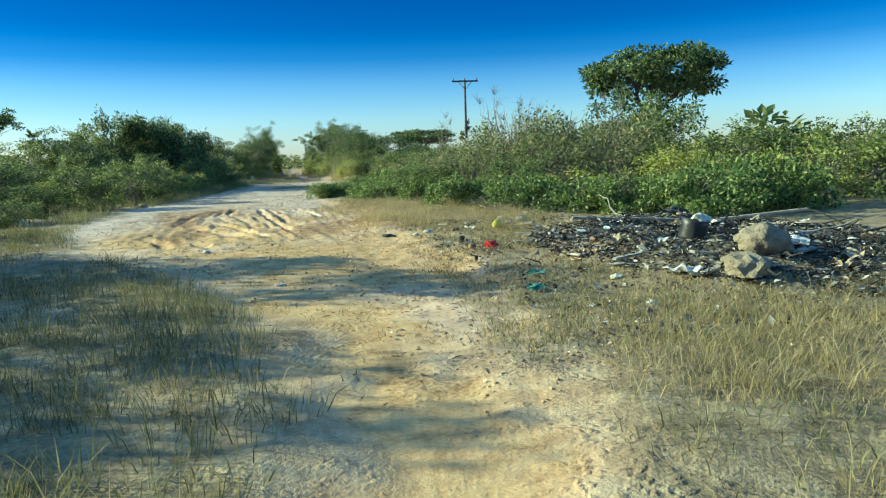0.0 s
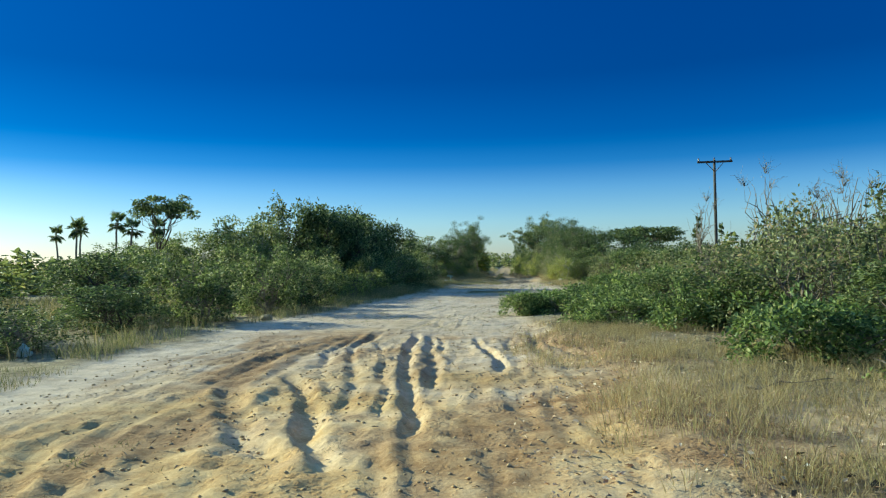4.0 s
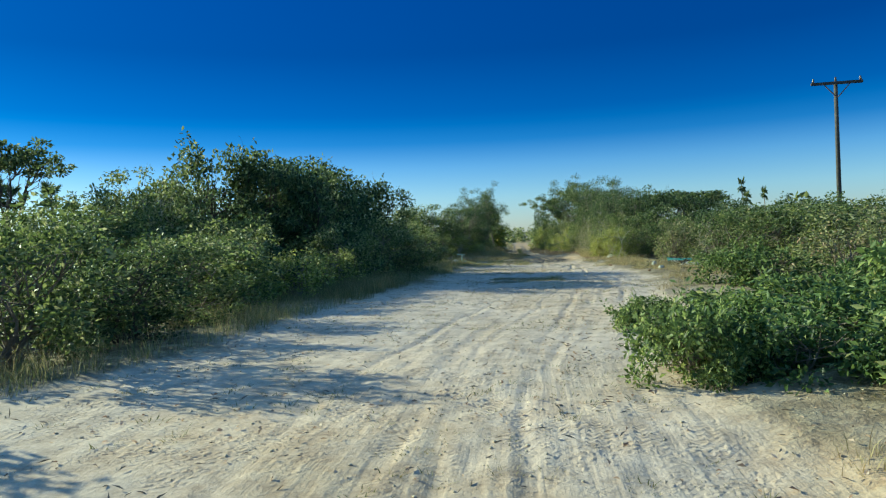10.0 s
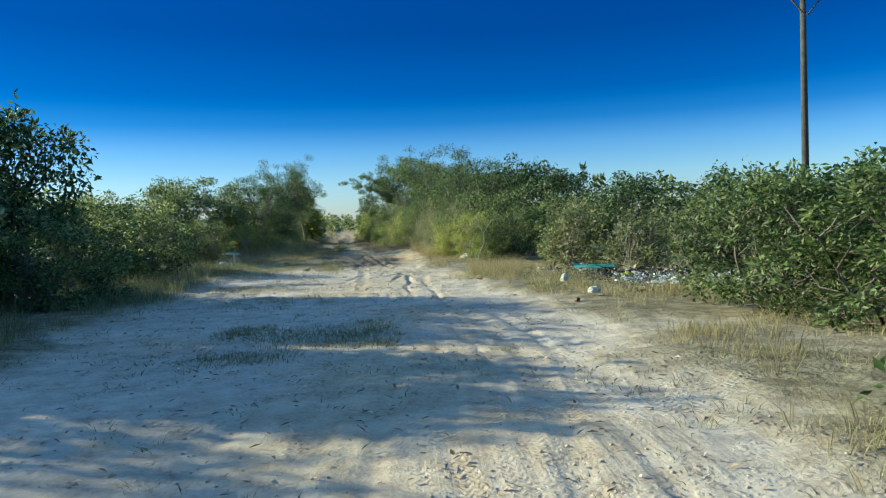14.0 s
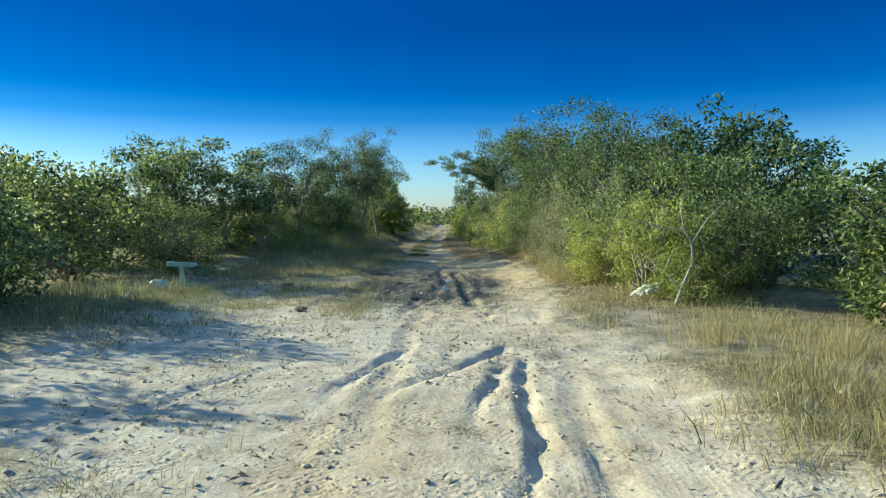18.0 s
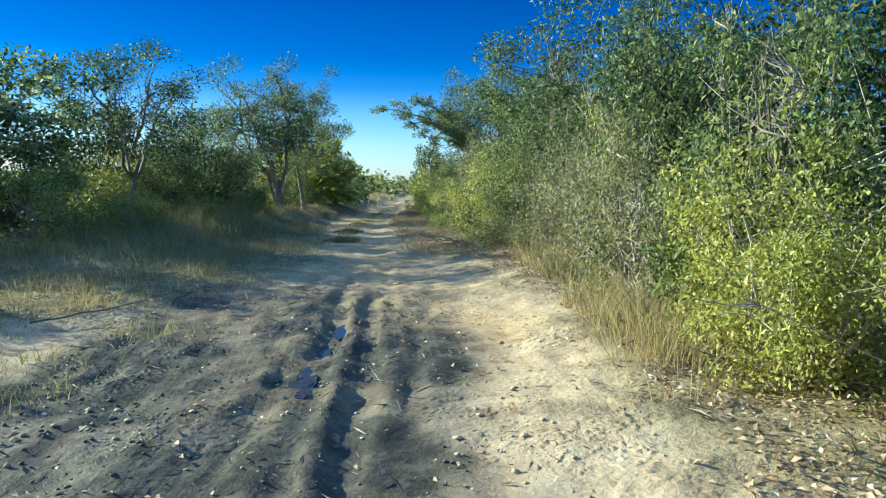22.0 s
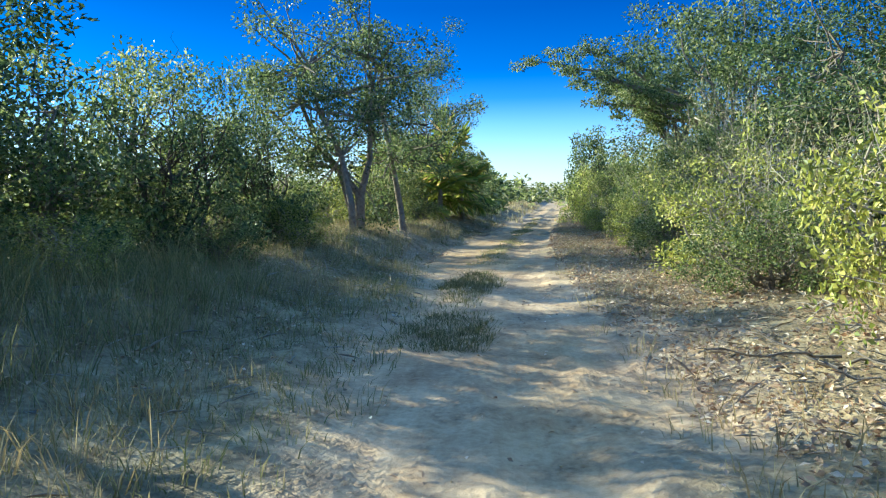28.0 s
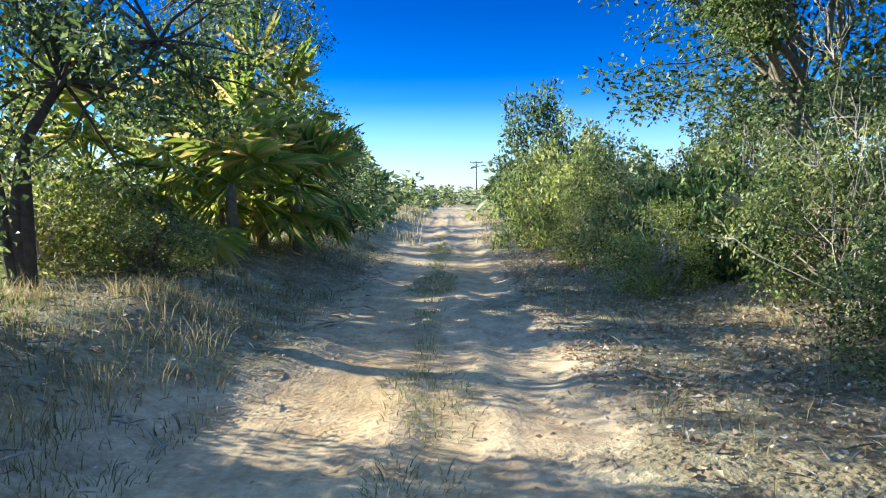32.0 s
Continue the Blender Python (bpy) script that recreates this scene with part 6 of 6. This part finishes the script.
hoops = [[tyre_bm.verts.new(((0.25 + 0.075 * math.cos(v)) * math.cos(u), (0.25 + 0.075 * math.cos(v)) * math.sin(u), 0.085 * math.sin(v))) for v in np.linspace(0, 6.2832, 10, endpoint=False)] for u in np.linspace(0, 6.2832, 28, endpoint=False)]
for a, b in zip(hoops, hoops[1:] + hoops[:1]):
    for k in range(10):
        tyre_bm.faces.new((a[k], a[(k + 1) % 10], b[(k + 1) % 10], b[k])).smooth = True
solid("tyre", tyre_bm, RUBBER, "old black tyre half buried in the rubbish", "tyre", 6.8, 11.6, 0.05, 40, 0, 20)

# household rubbish on the grassy shoulder further on
rubbish(25, 16, 2.9, 5.2, 12.6, 15.6, "scattered rubbish", lambda x, y: True, 0.42)
rubbish(23, 46, 4.2, 8.0, 46.4, 52.8, "roadside rubbish", lambda x, y: ((x - 6.6) / 1.7) ** 2 + ((y - 49.4) / 2.8) ** 2 < 1, 0.6)
rubbish(24, 12, 2.9, 4.4, 46.8, 52.4, "scattered rubbish", lambda x, y: True, 0.3)
for k in range(44):
    a, q = turn.random() * 6.283, math.sqrt(turn.random())
    solid("plastic_bag", crumple_bm(0.05 + 0.07 * turn.random(), 0.07, 0.035, 60 + k, 3, 0.8), (WHITE_PLASTIC, WHITE_PLASTIC, WHITE_SACK)[k % 3], "crumpled white plastic bag in a roadside heap", "bag", 6.6 + q * 1.3 * math.cos(a), 47.8 + q * 1.25 * math.sin(a), 0.06, 0, 0, turn.uniform(0, 360), "white bag heap")
solid("plastic_bag", crumple_bm(0.09, 0.08, 0.11, 71, 4, 0.26), WHITE_SACK, "tied white bag standing in the dry grass", "bag", 4.3, 48.55, 0.10)
solid("plastic_bag", crumple_bm(0.11, 0.09, 0.08, 72, 4, 0.28), WHITE_SACK, "tied white bag lying in the dry grass", "bag", 4.15, 46.5, 0.08)
solid("plastic_bag", crumple_bm(0.10, 0.07, 0.045, 73, 4, 0.5), YELLOW_PLASTIC, "yellow plastic bag on the heap", "bag", 5.75, 49.0, 0.10)
solid("plastic_sheet", sheet_bm(0.95, 0.36, 3, 0.035, 14), GREEN_SHEET, "sea-green plastic sheet lying under the bushes", "sheet", 5.75, 50.9, 0.17, 8, 3, -6)
solid("tin_can", lathe_bm(((0.032, 0), (0.034, 0.008), (0.032, 0.045), (0.034, 0.08), (0.032, 0.085), (0.026, 0.082), (0.026, 0.01)), 16, 0.03, 4), RUST, "rusty tin can on the sand", "can", 3.62, 45.9, 0.034, 84, 0, 15)
solid("woven_sack", crumple_bm(0.25, 0.15, 0.075, 75, 4, 0.5), WHITE_SACK, "pale woven sack lying under the shrubs", "sack", 4.0, 58.1, 0.14, 0, -14, 10)

# fallen dead branches
TWIG_GREY = surface("grey_twig", (0.10, 0.08, 0.065), (0.27, 0.225, 0.185), 20, 0.9, 0, 0.5, 0.01)
rng_b = np.random.default_rng(71)


def dead_branch(x, y, length, rz, label="fallen dead grey branch on the verge", lift=0.06):
    ob = thing("dead_branch", label, "branch", x, y, 0.03, rz=rz, group="fallen branches")
    stem = limb(rng_b, (0, 0, 0), (length, 0, lift * 2), 0.011, 0.004, 7, 0.14)
    co, f = tube_arrays([stem], 5)
    spine = child("stem", raw_mesh("stem", co, f, TWIG_GREY, True), ob)
    for k in range(int(2 + length * 3)):
        p = stem[rng_b.integers(1, 7)][0]
        co, f = tube_arrays([limb(rng_b, p, p + np.array([0.3, rng_b.normal(0, 0.35), abs(rng_b.normal(0, 0.10))]) * length * 0.5, 0.005, 0.002, 4, 0.2)], 4)
        child("twig", raw_mesh("twig", co, f, TWIG_GREY, True), spine)
    return ob


for k in range(40):
    dead_branch(1.95 + 1.5 * rng_b.random(), 68.4 + 2.8 * rng_b.random(), 0.4 + 0.7 * rng_b.random(), 360 * rng_b.random())
for k in range(10):
    dead_branch(2.9 + 0.8 * rng_b.random(), 60 + 8 * rng_b.random(), 0.2 + 0.3 * rng_b.random(), 360 * rng_b.random())
for x, y, ln, rz in ((-1.6, 62.3, 0.9, 30), (-2.4, 61.8, 0.7, 120), (-0.9, 63.6, 0.5, 60), (2.9, 17.4, 0.8, -12), (-6.3, 33.4, 1.1, 20), (-6.6, 31.6, 0.9, 60), (-6.0, 35.6, 0.9, 150), (3.4, 87.0, 0.8, 30), (2.4, 84.8, 0.7, 100)):
    dead_branch(x, y, ln, rz)
solid("stone", crumple_bm(0.17, 0.13, 0.11, 81, 2, 0.2), CONCRETE, "pale rounded stone at the edge of the sand", "stone", -5.7, 27.2, 0.04)
solid("stone", crumple_bm(0.09, 0.07, 0.05, 82, 3, 0.35), CONCRETE, "pale stone on the grass", "stone", -1.2, 57.6, 0.03)


# ---- single trees of the track ----
def leaf_child(name, ends, per, spread, size, mat, parent, seed, flat=0.7, droop=0.0):
    co, f = sprigs(np.random.default_rng(seed), ends, per, spread, size, flat, droop)
    return child(name, raw_mesh(name, co, f, mat), parent)


def tube_child(name, lines, mat, parent, sides=7):
    co, f = tube_arrays(lines, sides)
    return child(name, raw_mesh(name, co, f, mat, True), parent)


# small crooked pale tree at the edge of the dry grass
r = np.random.default_rng(5)
sapling = thing("sapling", "small crooked pale-barked tree with thin leaves", "tree", 4.3, 57.45)
tube_child("trunk", [[(np.array(p), q) for p, q in (((-0.12, 0, -0.1), 0.026), ((0.02, 0, 0.3), 0.023), ((0.16, 0, 0.62), 0.020), ((0.14, 0, 0.9), 0.017), ((0.02, 0, 1.1), 0.014))]], BARK_PALE, sapling)
arms = [[(0.02, 0, 1.1), (-0.3, 0.05, 1.12), (-0.62, 0.1, 1.22), (-0.95, 0.1, 1.35)], [(0.02, 0, 1.1), (-0.02, 0, 1.4), (0.1, 0.1, 1.75), (0.05, 0.1, 2.1)], [(0.14, 0, 0.9), (0.4, 0.1, 1.25), (0.75, 0.1, 1.6), (1.0, 0.2, 1.75)], [(0.0, 0, 0.2), (-0.25, 0, 0.5), (-0.1, 0, 0.85)]]
for a in arms:
    tube_child("limb", [[(np.array(p), 0.012 - 0.003 * k) for k, p in enumerate(a)]], BARK_PALE, sapling, 6)
ends = [np.array(a[-1]) + r.normal(0, 0.25, 3) for a in arms[:3] for _ in range(6)] + [np.array((r.normal(0.1, 0.5), r.normal(0.1, 0.3), 1.6 + 0.5 * r.random())) for _ in range(10)]
leaf_child("crown", ends, 70, 0.30, 0.055, LEAF, sapling, 6)


def reaching_tree(x, y, h, tips, seed, label, spread=1.9):
    """A tree whose long feathery boughs reach out over the track."""
    q = np.random.default_rng(seed)
    ob = thing("tree", label, "tree", x, y, group="trees along the track")
    base = np.array((x, y, ground_h(x, y)))
    fork = np.array((q.normal(0, 0.1), q.normal(0, 0.1), h * 0.35))
    tube_child("trunk", [limb(q, (0, 0, -0.2), fork, 0.10, 0.075, 6, 0.1)], BARK, ob, 9)
    ends = []
    for tip in tips:
        t = np.array(tip) - base
        line = limb(q, fork, t, 0.07, 0.012, 9, 0.16, 0.06)
        group = [line]
        for k in range(3, 10):
            p = line[k][0]
            for sgn in (-1, 1):
                e = p + np.array([-0.25 * np.sign(-t[0]) * 0 + q.normal(0, 0.15), sgn * (0.25 + 0.35 * q.random()), q.normal(0.08, 0.15)])
                group.append(limb(q, p, e, 0.012, 0.004, 3, 0.15))
                ends += [e, (p + e) / 2 + q.normal(0, 0.08, 3)]
            ends.append(p + q.normal(0, 0.06, 3))
        tube_child("bough", group, BARK, ob, 6)
    leaf_child("bough_leaves", ends, 70, 0.21, 0.062, LEAF, ob, seed + 1, 0.5, 0.5)
    crown = []
    for k in range(5):
        a = 6.283 * k / 5 + q.random()
        t = np.array((math.cos(a) * spread * 0.6, math.sin(a) * spread * 0.6, h * (0.7 + 0.2 * q.random())))
        tube_child("limb", [limb(q, fork, t, 0.045, 0.012, 6, 0.18)], BARK, ob, 6)
        for _ in range(11):
            e = t + q.normal(0, 0.55, 3) * np.array([1.2, 1.2, 0.8])
            crown.append(e)
    leaf_child("crown", crown, 120, 0.42, 0.085, LEAF_DARK, ob, seed + 2, 0.7)
    return ob


reaching_tree(4.6, 84.4, 6.2, ((0.0, 83.6, 4.25), (0.9, 82.6, 3.75), (1.2, 84.8, 4.7), (1.6, 83.4, 3.2)), 301, "tall dark tree with boughs reaching over the track")
reaching_tree(4.2, 89.2, 6.0, ((2.2, 88.4, 4.3), (2.5, 87.2, 4.0), (2.3, 90.2, 4.6)), 311, "tall dark tree with boughs reaching over the track")


def forked_tree(x, y, stems, label, seed, leaf, per=140, bark=BARK, clump=0.42, size=0.10, low=1.8):
    """A tree of several crooked trunks, given as polylines in the world."""
    q = np.random.default_rng(seed)
    ob = thing("tree", label, "tree", x, y, group="trees along the track")
    base = np.array((x, y, ground_h(x, y)))
    ends = []
    for pts, rad in stems:
        p = [np.array(v, float) - base for v in pts]
        p[0][2] = -0.15
        line = [(v, rad * (1 - 0.75 * k / (len(p) - 1))) for k, v in enumerate(p)]
        tube_child("trunk", [line], bark, ob, 8)
        for v in p[len(p) // 2:]:
            if v[2] + base[2] < low:
                continue
            group = []
            for _ in range(10):
                e = v + q.normal(0, 0.72, 3) * np.array([1, 1, 0.75]) + np.array([0, 0, 0.25])
                ends.append(e)
                group.append(limb(q, v, e, rad * 0.3, 0.006, 4, 0.2))
            tube_child("limb", group, bark, ob, 5)
    if per:
        leaf_child("crown", ends, per, clump, size, leaf, ob, seed + 1, 0.75)
    return ob


forked_tree(-3.35, 80.3, (([(-3.3, 80.5, 0.3), (-3.35, 80.6, 1.2), (-3.75, 80.6, 1.7), (-4.2, 80.7, 2.2), (-4.6, 80.8, 3.1), (-4.7, 80.9, 3.8)], 0.10),
                           ([(-3.3, 80.5, 0.3), (-3.3, 80.6, 1.2), (-3.1, 80.6, 1.9), (-3.1, 80.7, 2.7), (-3.1, 80.9, 3.4), (-3.2, 81, 4.0)], 0.09),
                           ([(-3.2, 79.7, 0.3), (-3.2, 79.6, 1.0), (-3.4, 79.7, 1.9), (-3.9, 79.9, 2.8), (-4.1, 80.0, 3.7)], 0.085),
                           ([(-3.35, 80.5, 0.6), (-3.7, 80.4, 1.7), (-4.6, 80.3, 2.0), (-5.6, 80.2, 1.9), (-6.6, 80.2, 2.3)], 0.05)),
            "many-stemmed grey tree with dark crown on the bank", 321, LEAF_DARK, 230, size=0.06)
forked_tree(-2.7, 81.7, (([(-2.66, 81.6, 0.3), (-2.75, 81.7, 0.9), (-2.95, 81.8, 2.0), (-3.2, 82, 3.0), (-3.25, 82.2, 3.9)], 0.085),), "leaning grey-trunked tree at the edge of the bank", 331, LEAF_DARK, 220, size=0.06)
forked_tree(-4.2, 86.0, (([(-4.0, 86.0, 0.2), (-4.1, 86.0, 1.0), (-4.0, 86.0, 1.66), (-3.64, 86.0, 2.2), (-3.75, 86.1, 2.6), (-3.43, 86.1, 3.2)], 0.075),
                          ([(-4.0, 86.0, 0.3), (-4.0, 86.0, 1.66), (-3.64, 86.0, 2.16), (-3.2, 86.0, 2.35), (-2.8, 86.0, 2.5)], 0.06),
                          ([(-4.1, 86.0, 0.3), (-4.3, 86.0, 1.6), (-4.5, 86.1, 2.8), (-4.7, 86.2, 4.0)], 0.07)),
            "dark crooked tree with knotted bare limbs", 341, LEAF_DARK, 130, BARK_DARK, 0.28, 0.06)
forked_tree(-3.5, 89.5, (([(-3.45, 89.5, 0.2), (-3.45, 89.5, 0.9), (-3.6, 89.5, 2.7), (-3.7, 89.6, 4.0), (-3.7, 89.6, 5.2)], 0.05),), "slim tall tree rising from the palm clump", 351, LEAF_DARK, 200, size=0.065)

# puddles in the mud ruts
WATER, wnod, wlnk, wb = material("puddle_water")
wb.inputs["Base Color"].default_value = (0.05, 0.045, 0.035, 1)
wb.inputs["Roughness"].default_value, wb.inputs["IOR"].default_value = 0.06, 1.33
ripple = noise_node(wnod, wlnk, 6, 2)
wbump = wnod.new("ShaderNodeBump")
wbump.inputs["Strength"].default_value, wbump.inputs["Distance"].default_value = 0.08, 0.01
wlnk.new(ripple.outputs[0], wbump.inputs["Height"])
wlnk.new(wbump.outputs[0], wb.inputs["Normal"])


def puddle(x, y, sx, sy, z):
    bm = bmesh.new()
    ring = [bm.verts.new((sx * math.cos(a) * (1 + 0.35 * noise.noise(Vector((math.cos(a) * 2 + x, math.sin(a) * 2, y)))), sy * math.sin(a) * (1 + 0.35 * noise.noise(Vector((math.cos(a) * 2, math.sin(a) * 2 + y, x)))), 0)) for a in np.linspace(0, 2 * math.pi, 36, endpoint=False)]
    bm.faces.new(ring)
    me = bpy.data.meshes.new("puddle")
    bm.to_mesh(me)
    bm.free()
    me.materials.append(WATER)
    ob = new("puddle", me)
    ob.location = (x, y, z)
    tagged(ob, "shallow muddy puddle lying in a deep rut", "puddle", "puddles in the ruts")


for x0, y, sx, sy in ((0.76, 61.9, 0.08, 0.35), (0.72, 60.9, 0.09, 0.38), (1.12, 62.4, 0.06, 0.30)):
    cand = [(ground_h(x0 + dx, y + dy), x0 + dx, y + dy) for dx in np.linspace(-0.2, 0.2, 15) for dy in (-0.3, -0.15, 0, 0.15, 0.3)]
    low, x, y = min(cand)
    puddle(x, y, sx, sy, low + 0.02)

# single pieces of rubbish on the trodden shoulder
for k, (x, y, sx, sy, sz, mat, lab) in enumerate((
        (3.87, 13.2, 0.11, 0.07, 0.06, RED_PLASTIC, "torn red plastic bag in the roadside litter"), (4.05, 13.5, 0.11, 0.09, 0.07, WHITE_PLASTIC, "crumpled white plastic bag in the roadside litter"),
        (4.27, 14.7, 0.22, 0.13, 0.07, WHITE_SACK, "flattened white bag under the creepers"), (4.6, 14.5, 0.25, 0.12, 0.06, WHITE_PLASTIC, "flattened white bag under the creepers"), (3.7, 13.9, 0.12, 0.09, 0.06, WHITE_SACK, "pale plastic bag beside the burnt heap"),
        (1.55, 13.2, 0.14, 0.10, 0.06, BLACK_PLASTIC, "black plastic scrap on the trodden shoulder"), (2.31, 13.1, 0.14, 0.10, 0.07, WHITE_PLASTIC, "white plastic scrap on the trodden shoulder"), (2.05, 13.0, 0.10, 0.07, 0.05, WHITE_SACK, "small pale wrapper on the trodden shoulder"),
        (2.78, 12.8, 0.10, 0.08, 0.08, BLACK_PLASTIC, "black plastic scrap on the trodden shoulder"), (-1.66, 12.0, 0.08, 0.06, 0.05, WHITE_PLASTIC, "small white wrapper in the shaded grass"), (-0.39, 8.4, 0.08, 0.06, 0.03, WHITE_PLASTIC, "small white wrapper on the clay track"),
        (3.25, 6.95, 0.11, 0.07, 0.04, WHITE_SACK, "pale torn wrapper on the dry grass"), (2.95, 5.6, 0.08, 0.06, 0.04, WHITE_PLASTIC, "small white wrapper on the dry grass"), (-7.44, 20.6, 0.16, 0.12, 0.2, WHITE_SACK, "white sack under the savanna bushes"))):
    solid("plastic_bag", crumple_bm(sx * 0.8, sy * 0.85, sz * 0.65, 160 + k, 4, 0.55), mat, lab, "bag", x, y, sz * 0.3, 0, 0, 37 * k)
solid("plastic_tub", lathe_bm(((0.07, 0), (0.09, 0.10), (0.095, 0.11), (0.085, 0.11), (0.06, 0.012)), 16, 0.03, 3), YELLOW_PLASTIC, "yellow plastic tub tipped over in the litter", "tub", 3.55, 12.45, 0.08, 75, 0, 200)
solid("plastic_tub", lathe_bm(((0.035, 0), (0.05, 0.09), (0.052, 0.10), (0.046, 0.10), (0.032, 0.01)), 14, 0.03, 5), BLACK_PLASTIC, "small dark cup with a pale rim on the dry ground", "cup", 2.48, 11.05, 0.0, 6, 4, 0)
for k in range(14):
    dead_branch(4.5 + 0.5 * rng_b.random(), 16.6 + 0.6 * rng_b.random(), 0.5 + 0.6 * rng_b.random(), 360 * rng_b.random(), "dry brown branch in a cut brush pile", 0.14)
scatter_leaves("leaf_litter", "dry brown leaves of a cut brush pile", 356, 900, (4.3, 5.2, 16.3, 17.4), 0.07, LITTER, None, 0.9, 0.16)
